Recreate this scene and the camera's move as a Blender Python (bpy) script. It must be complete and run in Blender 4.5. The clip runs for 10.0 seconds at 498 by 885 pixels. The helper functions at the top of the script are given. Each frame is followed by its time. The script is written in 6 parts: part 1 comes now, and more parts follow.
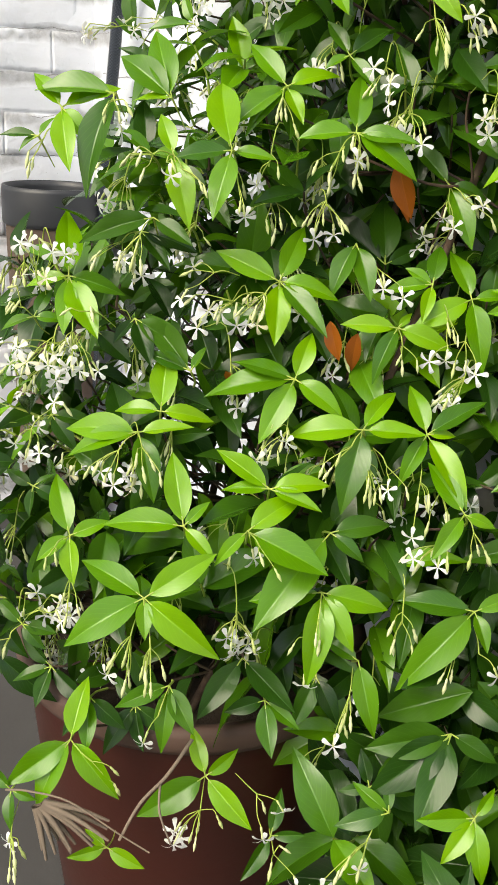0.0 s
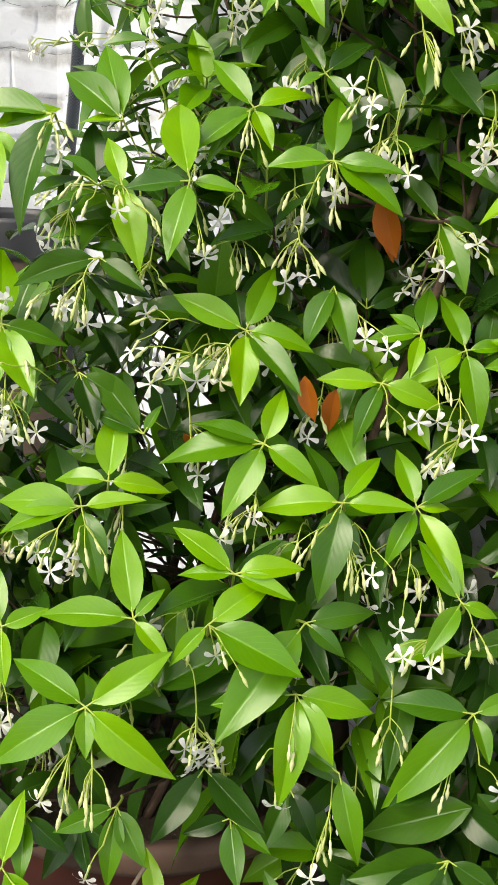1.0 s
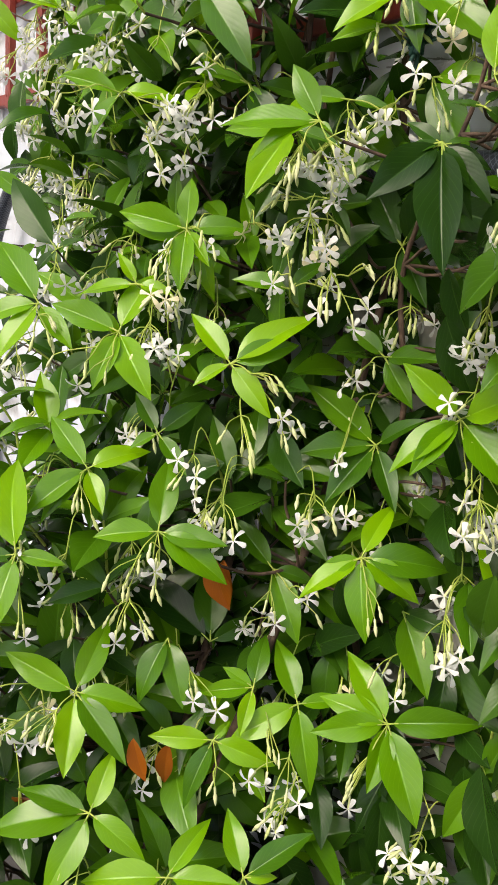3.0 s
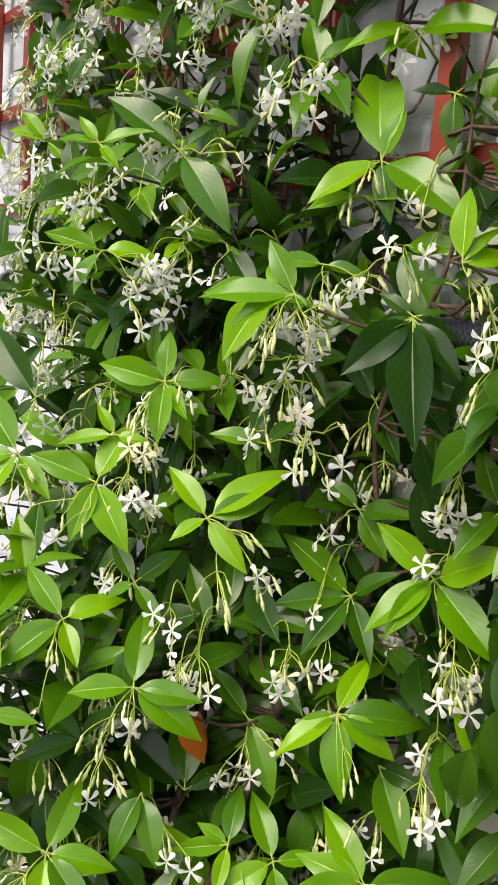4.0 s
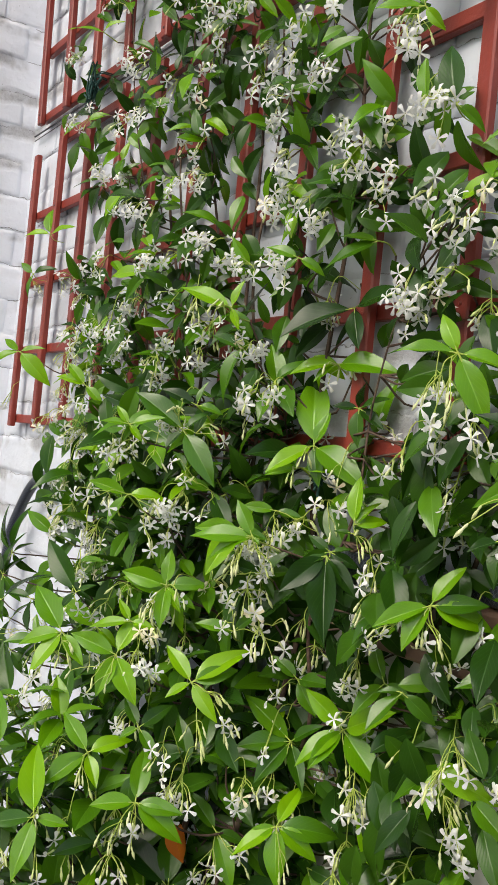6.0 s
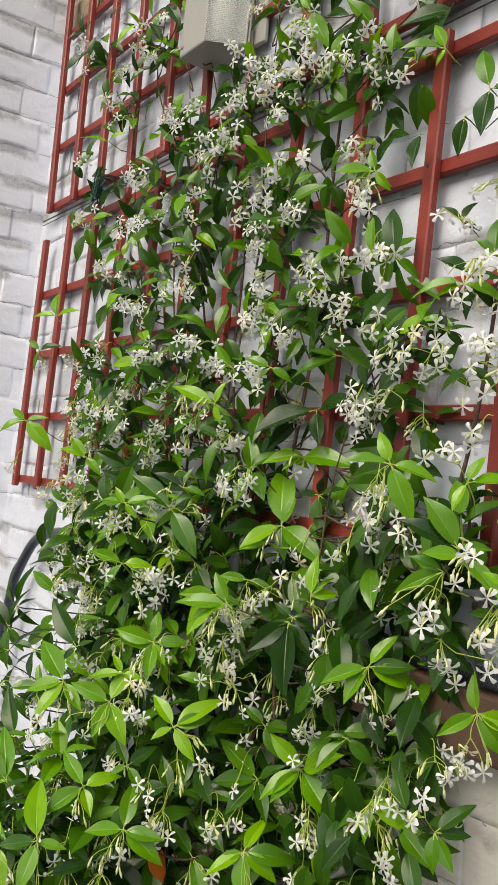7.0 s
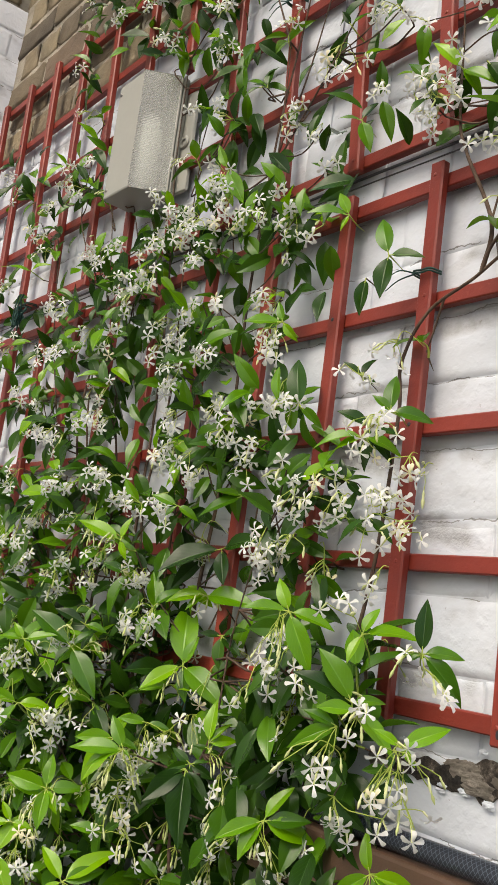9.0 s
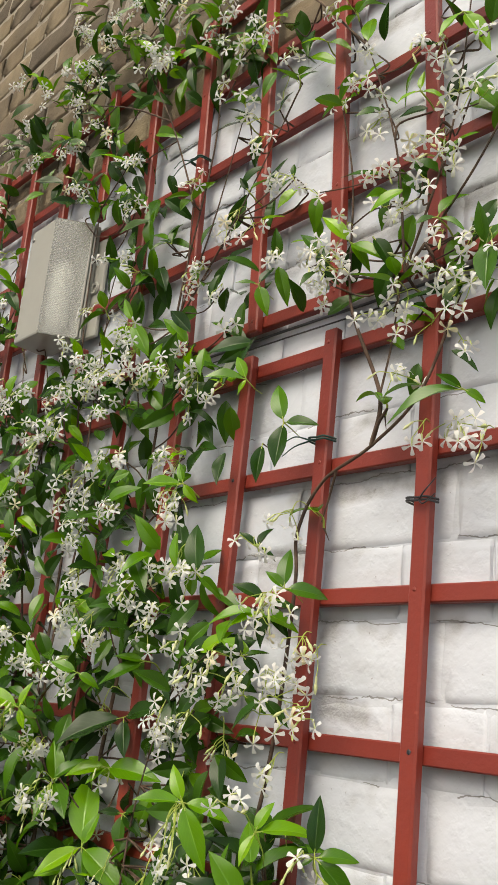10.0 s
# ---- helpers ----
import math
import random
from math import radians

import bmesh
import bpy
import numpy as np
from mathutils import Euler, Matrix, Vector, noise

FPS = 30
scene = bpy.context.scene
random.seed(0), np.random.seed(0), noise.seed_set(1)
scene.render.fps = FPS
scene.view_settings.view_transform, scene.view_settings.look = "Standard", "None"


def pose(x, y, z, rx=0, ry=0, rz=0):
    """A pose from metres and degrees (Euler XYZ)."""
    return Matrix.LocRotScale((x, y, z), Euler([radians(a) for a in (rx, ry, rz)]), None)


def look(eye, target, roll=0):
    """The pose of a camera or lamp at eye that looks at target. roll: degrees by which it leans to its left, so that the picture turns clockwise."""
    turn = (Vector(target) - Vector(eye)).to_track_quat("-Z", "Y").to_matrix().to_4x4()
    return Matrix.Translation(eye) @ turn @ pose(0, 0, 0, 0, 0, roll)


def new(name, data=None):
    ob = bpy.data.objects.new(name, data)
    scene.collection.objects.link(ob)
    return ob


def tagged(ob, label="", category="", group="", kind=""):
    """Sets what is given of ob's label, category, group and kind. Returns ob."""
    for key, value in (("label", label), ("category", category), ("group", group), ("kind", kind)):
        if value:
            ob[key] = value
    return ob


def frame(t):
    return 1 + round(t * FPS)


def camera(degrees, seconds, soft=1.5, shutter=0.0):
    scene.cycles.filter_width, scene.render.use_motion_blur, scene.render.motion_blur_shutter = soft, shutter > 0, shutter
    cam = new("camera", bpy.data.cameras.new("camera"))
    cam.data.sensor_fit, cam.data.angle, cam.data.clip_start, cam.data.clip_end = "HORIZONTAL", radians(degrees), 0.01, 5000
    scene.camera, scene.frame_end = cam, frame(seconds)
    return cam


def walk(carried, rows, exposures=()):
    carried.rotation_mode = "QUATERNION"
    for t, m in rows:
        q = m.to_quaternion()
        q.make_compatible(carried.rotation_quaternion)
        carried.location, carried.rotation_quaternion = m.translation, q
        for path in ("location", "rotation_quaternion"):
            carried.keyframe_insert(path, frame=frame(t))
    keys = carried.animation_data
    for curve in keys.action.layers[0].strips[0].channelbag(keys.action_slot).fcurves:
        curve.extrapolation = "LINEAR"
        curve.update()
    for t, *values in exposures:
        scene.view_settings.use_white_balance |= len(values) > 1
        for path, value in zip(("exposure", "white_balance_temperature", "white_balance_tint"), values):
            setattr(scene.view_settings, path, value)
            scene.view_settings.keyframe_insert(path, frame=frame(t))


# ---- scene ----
cam = camera(30.3, 10.0, soft=0.7)
PATH = [
    (0, (0.905, -0.695, 0.928), (-0.719, 0.231, 0.216), 3.3),
    (0.5, (0.836, -0.653, 0.914), (-0.781, 0.295, 0.217), 3.5),
    (1, (0.811, -0.63, 0.926), (-0.806, 0.343, 0.263), 3.6),
    (1.5, (0.807, -0.603, 0.984), (-0.815, 0.382, 0.35), 3.5),
    (2, (0.81, -0.561, 1.045), (-0.808, 0.458, 0.461), 3.8),
    (2.5, (0.816, -0.542, 1.085), (-0.809, 0.499, 0.557), 3.9),
    (3, (0.819, -0.524, 1.128), (-0.823, 0.519, 0.661), 3.8),
    (4.5, (0.81, -0.527, 1.243), (-0.829, 0.588, 0.977), 4.5),
    (5, (0.96, -0.631, 1.295), (-0.682, 0.489, 1.071), 4.8),
    (5.5, (1.028, -0.645, 1.271), (-0.651, 0.438, 1.197), 4.8),
    (7, (1.271, -0.778, 1.336), (-0.407, 0.304, 1.439), 6.7),
    (7.5, (1.282, -0.776, 1.348), (-0.381, 0.319, 1.525), 7.2),
    (8, (1.289, -0.775, 1.355), (-0.351, 0.344, 1.598), 7.7),
    (8.5, (1.292, -0.776, 1.36), (-0.317, 0.373, 1.659), 8.0),
    (9, (1.293, -0.774, 1.369), (-0.282, 0.403, 1.738), 7.9),
    (9.5, (1.301, -0.763, 1.41), (-0.232, 0.436, 1.872), 7.2),
    (10, (1.324, -0.743, 1.461), (-0.151, 0.476, 2.043), 6.4),
]
walk(cam, [(t, look(eye, aim, roll)) for t, eye, aim, roll in PATH],
     exposures=[(0, 1.02, 7000, 4), (1.5, 0.98, 7000, 5), (3.0, 0.86, 7000, 10), (4.5, 0.82, 6750, 8), (5.5, 0.66, 6650, 7), (7.0, 0.55, 6850, 8), (8.5, 0.56, 6950, 8), (10, 0.48, 7150, 6)])

from mathutils.bvhtree import BVHTree

# ---- light ----
world = bpy.data.worlds.new("sky")
scene.world = world
world.use_nodes = True
wn = world.node_tree
for n in list(wn.nodes):
    wn.nodes.remove(n)
w_out = wn.nodes.new("ShaderNodeOutputWorld")
w_bg = wn.nodes.new("ShaderNodeBackground")
w_sky = wn.nodes.new("ShaderNodeTexSky")
w_sky.sky_type = "NISHITA"
w_sky.sun_disc = False
w_sky.sun_elevation = radians(47)
w_sky.sun_rotation = radians(164)
w_sky.air_density, w_sky.dust_density, w_sky.ozone_density = 1.0, 4.0, 0.7
w_bg.inputs["Strength"].default_value = 0.15
wn.links.new(w_sky.outputs[0], w_bg.inputs[0])
wn.links.new(w_bg.outputs[0], w_out.inputs[0])

sun = new("sun", bpy.data.lights.new("sun", "SUN"))
sun.data.energy = 1.25
sun.data.angle = radians(38)
sun.data.color = (1.0, 0.97, 0.915)
sun.matrix_world = look((1.0, -3.6, 4.0), (0, 0, 0))


# ---- materials ----
def mat_new(name):
    m = bpy.data.materials.new(name)
    m.use_nodes = True
    t = m.node_tree
    b = t.nodes["Principled BSDF"]
    return m, t, b


def node(t, kind, **inputs):
    n = t.nodes.new(kind)
    for k, v in inputs.items():
        n.inputs[k.replace("_", " ")].default_value = v
    return n


def ramp(t, fac, stops):
    r = t.nodes.new("ShaderNodeValToRGB")
    while len(r.color_ramp.elements) < len(stops):
        r.color_ramp.elements.new(0.5)
    for e, (p, c) in zip(r.color_ramp.elements, stops):
        e.position, e.color = p, (*c, 1)
    t.links.new(fac, r.inputs[0])
    return r.outputs[0]


def noise_at(t, scale, detail=4.0, rough=0.55, coords=None):
    n = node(t, "ShaderNodeTexNoise", Scale=scale, Detail=detail, Roughness=rough)
    if coords is not None:
        t.links.new(coords, n.inputs["Vector"])
    return n.outputs["Fac"]


def world_pos(t):
    return t.nodes.new("ShaderNodeNewGeometry").outputs["Position"]


def mix(t, fac, a, b, mode="MIX"):
    m = t.nodes.new("ShaderNodeMix")
    m.data_type, m.blend_type = "RGBA", mode
    for sock, v in ((m.inputs[0], fac), (m.inputs[6], a), (m.inputs[7], b)):
        if hasattr(v, "links"):
            t.links.new(v, sock)
        elif isinstance(v, (int, float)):
            sock.default_value = v
        else:
            sock.default_value = (*v, 1)
    return m.outputs[2]


def math_node(t, op, a, b=0.0):
    m = t.nodes.new("ShaderNodeMath")
    m.operation = op
    for sock, v in zip(m.inputs, (a, b)):
        if hasattr(v, "links"):
            t.links.new(v, sock)
        else:
            sock.default_value = v
    return m.outputs[0]


def any_random(t):
    """One number per piece, whether the piece is an object or an island of a mesh."""
    o = t.nodes.new("ShaderNodeObjectInfo").outputs["Random"]
    g = t.nodes.new("ShaderNodeNewGeometry").outputs["Random Per Island"]
    return math_node(t, "FRACT", math_node(t, "ADD", o, g))


def bump(t, b, height, strength, distance=0.002):
    n = node(t, "ShaderNodeBump", Strength=strength, Distance=distance)
    t.links.new(height, n.inputs["Height"])
    t.links.new(n.outputs[0], b.inputs["Normal"])


def leaf_material(name, low, mid, high, rough, glow, veins=1.0, sheen=0.36):
    m, t, b = mat_new(name)
    rnd = any_random(t)
    base = ramp(t, rnd, [(0.0, low), (0.5, mid), (1.0, high)])
    blot = noise_at(t, 45, 3, coords=world_pos(t))
    base = mix(t, math_node(t, "MULTIPLY", blot, 0.35), base, tuple(c * 0.55 for c in low))
    uv = t.nodes.new("ShaderNodeUVMap").outputs[0]
    sep = t.nodes.new("ShaderNodeSeparateXYZ")
    t.links.new(uv, sep.inputs[0])
    across = math_node(t, "ABSOLUTE", math_node(t, "SUBTRACT", sep.outputs[0], 0.5))
    rib = math_node(t, "LESS_THAN", across, 0.019)
    base = mix(t, math_node(t, "MULTIPLY", rib, 0.18), base, tuple(min(1, c * 1.5 + 0.03) for c in high))
    # side veins run forward from the midrib
    slant = math_node(t, "SUBTRACT", math_node(t, "MULTIPLY", sep.outputs[1], 9.0), math_node(t, "MULTIPLY", across, 7.0))
    vein = math_node(t, "PINGPONG", slant, 0.5)
    line = math_node(t, "LESS_THAN", vein, 0.06)
    base = mix(t, math_node(t, "MULTIPLY", line, 0.08 * veins), base, tuple(min(1, c * 1.5 + 0.03) for c in high))
    t.links.new(base, b.inputs["Base Color"])
    b.inputs["Roughness"].default_value = rough
    b.inputs["Specular IOR Level"].default_value = sheen
    h = math_node(t, "ADD", math_node(t, "MULTIPLY", vein, 0.5), math_node(t, "MULTIPLY", rib, -0.6))
    bump(t, b, h, 0.16 * veins, 0.0010)
    tr = t.nodes.new("ShaderNodeBsdfTranslucent")
    t.links.new(mix(t, 0.5, base, tuple(min(1, c * 1.5) for c in high)), tr.inputs[0])
    mx = t.nodes.new("ShaderNodeMixShader")
    mx.inputs[0].default_value = glow
    t.links.new(b.outputs[0], mx.inputs[1])
    t.links.new(tr.outputs[0], mx.inputs[2])
    t.links.new(mx.outputs[0], t.nodes["Material Output"].inputs[0])
    return m


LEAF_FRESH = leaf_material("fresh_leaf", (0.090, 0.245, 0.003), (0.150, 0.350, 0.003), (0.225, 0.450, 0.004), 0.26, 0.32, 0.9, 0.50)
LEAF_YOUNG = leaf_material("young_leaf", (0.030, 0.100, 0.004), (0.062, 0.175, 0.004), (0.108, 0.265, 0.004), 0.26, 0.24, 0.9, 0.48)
# serves old leaves, and its dark tone also paints the bush's inner shade
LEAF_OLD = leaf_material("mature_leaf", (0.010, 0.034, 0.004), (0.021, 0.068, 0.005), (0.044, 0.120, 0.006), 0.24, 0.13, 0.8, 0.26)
LEAF_DEAD = leaf_material("withered_leaf", (0.26, 0.07, 0.008), (0.40, 0.11, 0.010), (0.48, 0.14, 0.012), 0.35, 0.3)


def plant_soft(name, low, high, rough=0.55, glow=0.25, scale=300):
    m, t, b = mat_new(name)
    base = ramp(t, any_random(t), [(0.0, low), (1.0, high)])
    base = mix(t, math_node(t, "MULTIPLY", noise_at(t, scale, coords=world_pos(t)), 0.3), base, tuple(c * 0.8 for c in low))
    t.links.new(base, b.inputs["Base Color"])
    b.inputs["Roughness"].default_value = rough
    tr = t.nodes.new("ShaderNodeBsdfTranslucent")
    t.links.new(base, tr.inputs[0])
    mx = t.nodes.new("ShaderNodeMixShader")
    mx.inputs[0].default_value = glow
    t.links.new(b.outputs[0], mx.inputs[1])
    t.links.new(tr.outputs[0], mx.inputs[2])
    t.links.new(mx.outputs[0], t.nodes["Material Output"].inputs[0])
    return m


PETAL = plant_soft("white_petal", (0.79, 0.80, 0.785), (0.85, 0.86, 0.86), 0.55, 0.40)
PETAL_OLD = plant_soft("cream_petal", (0.72, 0.66, 0.42), (0.80, 0.76, 0.58), 0.6, 0.25)
BUD = plant_soft("bud", (0.50, 0.58, 0.20), (0.74, 0.76, 0.46), 0.5, 0.2)
STALK = plant_soft("green_stalk", (0.27, 0.38, 0.05), (0.44, 0.52, 0.09), 0.5, 0.15)


def bark_material():
    m, t, b = mat_new("bark")
    p = world_pos(t)
    c = ramp(t, noise_at(t, 70, 6, coords=p), [(0.3, (0.026, 0.015, 0.010)), (0.55, (0.075, 0.044, 0.028)), (0.8, (0.15, 0.105, 0.075))])
    t.links.new(c, b.inputs["Base Color"])
    b.inputs["Roughness"].default_value = 0.85
    bump(t, b, noise_at(t, 240, 5, coords=p), 0.6, 0.002)
    return m


BARK = bark_material()


def painted_brick_material(name, tint, dirt):
    m, t, b = mat_new(name)
    p = world_pos(t)
    rnd = any_random(t)
    base = ramp(t, rnd, [(0.0, tuple(c * 0.93 for c in tint)), (1.0, tint)])
    mp = t.nodes.new("ShaderNodeMapping")
    mp.inputs["Scale"].default_value = (1.0, 1.0, 3.2)
    t.links.new(p, mp.inputs["Vector"])
    stain = ramp(t, noise_at(t, 5.5, 6, 0.62, mp.outputs[0]), [(0.47, (0, 0, 0)), (0.76, (1, 1, 1))])
    base = mix(t, math_node(t, "MULTIPLY", stain, 0.5), base, dirt)
    chips = ramp(t, noise_at(t, 34, 8, 0.65, p), [(0.70, (0, 0, 0)), (0.73, (1, 1, 1))])
    base = mix(t, math_node(t, "MULTIPLY", chips, 0.6), base, (0.30, 0.28, 0.26))
    speck = ramp(t, noise_at(t, 190, 2, 0.5, p), [(0.74, (0, 0, 0)), (0.78, (1, 1, 1))])
    base = mix(t, math_node(t, "MULTIPLY", speck, 0.5), base, (0.16, 0.15, 0.14))
    # hairline cracks that wander along the bed joints
    sep = t.nodes.new("ShaderNodeSeparateXYZ")
    t.links.new(p, sep.inputs[0])
    wander = math_node(t, "MULTIPLY", math_node(t, "SUBTRACT", noise_at(t, 13, 5, 0.60, p), 0.5), 0.034)
    lvl = math_node(t, "DIVIDE", math_node(t, "SUBTRACT", math_node(t, "ADD", sep.outputs[2], wander), 1.4975 - 18 * 0.0795), 0.0795)
    near = math_node(t, "PINGPONG", lvl, 0.5)
    broken = math_node(t, "GREATER_THAN", noise_at(t, 9, 4, 0.6, p), 0.47)
    crack = math_node(t, "MULTIPLY", math_node(t, "LESS_THAN", near, math_node(t, "MULTIPLY", noise_at(t, 40, 3, 0.6, p), 0.016)), broken)
    base = mix(t, math_node(t, "MULTIPLY", crack, 0.75), base, (0.12, 0.11, 0.105))
    # stretches of bed joint where the paint has gone and grey mortar crumbles
    low = math_node(t, "PINGPONG", math_node(t, "ADD", lvl, 0.12), 0.5)
    worn = math_node(t, "MULTIPLY", ramp(t, low, [(0.10, (1, 1, 1)), (0.26, (0, 0, 0))]), ramp(t, noise_at(t, 4.2, 4, 0.6, p), [(0.50, (0, 0, 0)), (0.57, (1, 1, 1))]))
    grit = noise_at(t, 75, 6, 0.7, p)
    base = mix(t, math_node(t, "MULTIPLY", worn, math_node(t, "ADD", math_node(t, "MULTIPLY", grit, 0.9), 0.10)), base, (0.22, 0.21, 0.20))
    t.links.new(base, b.inputs["Base Color"])
    b.inputs["Roughness"].default_value = 0.62
    h = math_node(t, "ADD", math_node(t, "MULTIPLY", noise_at(t, 16, 5, 0.55, p), 1.0), math_node(t, "MULTIPLY", ramp(t, noise_at(t, 60, 3, 0.5, p), [(0.5, (0, 0, 0)), (0.75, (1, 1, 1))]), 0.16))
    h = math_node(t, "SUBTRACT", h, math_node(t, "MULTIPLY", crack, 0.5))
    h = math_node(t, "SUBTRACT", h, math_node(t, "MULTIPLY", worn, math_node(t, "MULTIPLY", grit, 0.9)))
    bump(t, b, h, 0.40, 0.009)
    return m


WHITE_BRICK = painted_brick_material("white_painted_brick", (0.60, 0.64, 0.715), (0.40, 0.415, 0.44))
# white again, lightened to put the side wall's brighter light into its colour
SIDE_BRICK_LIT = painted_brick_material("lit_side_wall_paint", (0.78, 0.80, 0.86), (0.58, 0.59, 0.62))
CREAM_BRICK = painted_brick_material("cream_painted_brick", (0.60, 0.585, 0.55), (0.38, 0.36, 0.32))


def bare_brick_material(name, stops, bscale):
    m, t, b = mat_new(name)
    p = world_pos(t)
    base = ramp(t, any_random(t), stops)
    base = mix(t, math_node(t, "MULTIPLY", noise_at(t, 26, 7, 0.72, p), 0.75), base, (0.085, 0.068, 0.048))
    soot = ramp(t, noise_at(t, 7, 5, 0.6, p), [(0.40, (0, 0, 0)), (0.68, (1, 1, 1))])
    base = mix(t, math_node(t, "MULTIPLY", soot, 0.45), base, (0.05, 0.045, 0.04))
    t.links.new(base, b.inputs["Base Color"])
    b.inputs["Roughness"].default_value = 0.9
    bump(t, b, noise_at(t, bscale, 8, 0.70, p), 0.9, 0.009)
    return m


STOCK_BRICK = bare_brick_material("stock_brick", [(0.0, (0.10, 0.08, 0.06)), (0.3, (0.23, 0.18, 0.115)), (0.6, (0.32, 0.25, 0.155)), (0.85, (0.38, 0.31, 0.20)), (1.0, (0.18, 0.12, 0.085))], 34)
MORTAR_BARE = bare_brick_material("bare_mortar", [(0.0, (0.62, 0.56, 0.46)), (1.0, (0.62, 0.56, 0.46))], 110)
BROKEN_MORTAR = bare_brick_material("crumbled_mortar", [(0.0, (0.30, 0.26, 0.22)), (1.0, (0.40, 0.36, 0.31))], 120)


def crumbled_material():
    m, t, b = mat_new("crumbled_joint")
    p = world_pos(t)
    # the ramp's black end paints the shade inside the joint's cavities
    c = ramp(t, noise_at(t, 48, 7, 0.7, p), [(0.40, (0.018, 0.016, 0.014)), (0.52, (0.07, 0.055, 0.045)), (0.60, (0.20, 0.17, 0.14)), (0.66, (0.55, 0.54, 0.52))])
    t.links.new(c, b.inputs["Base Color"])
    b.inputs["Roughness"].default_value = 0.9
    bump(t, b, noise_at(t, 60, 8, 0.72, p), 1.0, 0.016)
    return m


CRUMBLED = crumbled_material()


def wood_paint_material(name, low, high, worn, rough=0.55):
    m, t, b = mat_new(name)
    p = world_pos(t)
    base = ramp(t, any_random(t), [(0.0, low), (1.0, high)])
    base = mix(t, math_node(t, "MULTIPLY", noise_at(t, 14, 5, 0.6, p), 0.5), base, tuple(c * 0.6 for c in low))
    scuff = ramp(t, noise_at(t, 60, 8, 0.7, p), [(0.66, (0, 0, 0)), (0.72, (1, 1, 1))])
    base = mix(t, math_node(t, "MULTIPLY", scuff, 0.45), base, worn)
    t.links.new(base, b.inputs["Base Color"])
    b.inputs["Roughness"].default_value = rough
    bump(t, b, noise_at(t, 130, 6, 0.6, p), 0.35, 0.002)
    return m


RED_WOOD = wood_paint_material("red_stained_wood", (0.185, 0.021, 0.013), (0.27, 0.038, 0.023), (0.35, 0.09, 0.06), 0.45)
BROWN_WOOD = wood_paint_material("brown_painted_wood", (0.085, 0.046, 0.028), (0.150, 0.085, 0.055), (0.34, 0.26, 0.20))


def plain(name, colour, rough=0.5, metal=0.0, scale=60, vary=0.25, bstr=0.15):
    m, t, b = mat_new(name)
    p = world_pos(t)
    c = mix(t, math_node(t, "MULTIPLY", noise_at(t, scale, 6, 0.6, p), vary * 2), colour, tuple(x * 0.55 for x in colour))
    t.links.new(c, b.inputs["Base Color"])
    b.inputs["Roughness"].default_value = rough
    b.inputs["Metallic"].default_value = metal
    bump(t, b, noise_at(t, scale * 3, 4, 0.6, p), bstr, 0.002)
    return m


GLAZED = plain("oxblood_glaze", (0.050, 0.013, 0.009), 0.35, 0, 18, 0.3)
BLACK_PLASTIC = plain("black_plastic", (0.028, 0.030, 0.036), 0.45)
SOIL = plain("soil", (0.045, 0.03, 0.02), 0.95, 0, 80, 0.4, 0.9)
PAVING = plain("grey_paving", (0.045, 0.043, 0.042), 0.9, 0, 12, 0.35, 0.5)
LAMP_GREY = plain("grey_enamel", (0.33, 0.33, 0.30), 0.42, 0.0, 20, 0.16)
STEEL = plain("dull_steel", (0.30, 0.29, 0.28), 0.4, 0.9)
TWINE = plain("green_twine", (0.010, 0.060, 0.050), 0.7)
CLAY = plain("weathered_clay", (0.10, 0.068, 0.050), 0.9, 0, 30, 0.35, 0.4)
DRY = plain("dry_stalk", (0.20, 0.155, 0.115), 0.9, 0, 60, 0.3)
WORN_RIM = plain("worn_rim", (0.10, 0.055, 0.042), 0.7, 0, 30, 0.35, 0.4)


def hose_material():
    m, t, b = mat_new("braided_hose")
    uv = t.nodes.new("ShaderNodeUVMap").outputs[0]
    sep = t.nodes.new("ShaderNodeSeparateXYZ")
    t.links.new(uv, sep.inputs[0])
    lines = []
    for sign in (1.0, -1.0):
        s = math_node(t, "ADD", math_node(t, "MULTIPLY", sep.outputs[0], 10.0), math_node(t, "MULTIPLY", sep.outputs[1], 190.0 * sign))
        lines.append(math_node(t, "LESS_THAN", math_node(t, "PINGPONG", s, 0.5), 0.07))
    net = math_node(t, "MAXIMUM", lines[0], lines[1])
    c = mix(t, net, (0.014, 0.018, 0.028), (0.085, 0.10, 0.125))
    t.links.new(c, b.inputs["Base Color"])
    b.inputs["Roughness"].default_value = 0.3
    bump(t, b, net, 0.3, 0.001)
    return m


HOSE = hose_material()


def ribbed_glass_material():
    m, t, b = mat_new("ribbed_glass")
    b.inputs["Base Color"].default_value = (0.58, 0.59, 0.57, 1)
    b.inputs["Transmission Weight"].default_value = 0.80
    b.inputs["Roughness"].default_value = 0.26
    b.inputs["IOR"].default_value = 1.45
    p = world_pos(t)
    sep = t.nodes.new("ShaderNodeSeparateXYZ")
    t.links.new(p, sep.inputs[0])
    wave = math_node(t, "SINE", math_node(t, "MULTIPLY", sep.outputs[2], 2050.0))
    bump(t, b, wave, 0.30, 0.0007)
    return m


RIB_GLASS = ribbed_glass_material()
BULB_WHITE = plain("white_bulb", (0.72, 0.73, 0.70), 0.3, 0, 10, 0.02, 0.0)


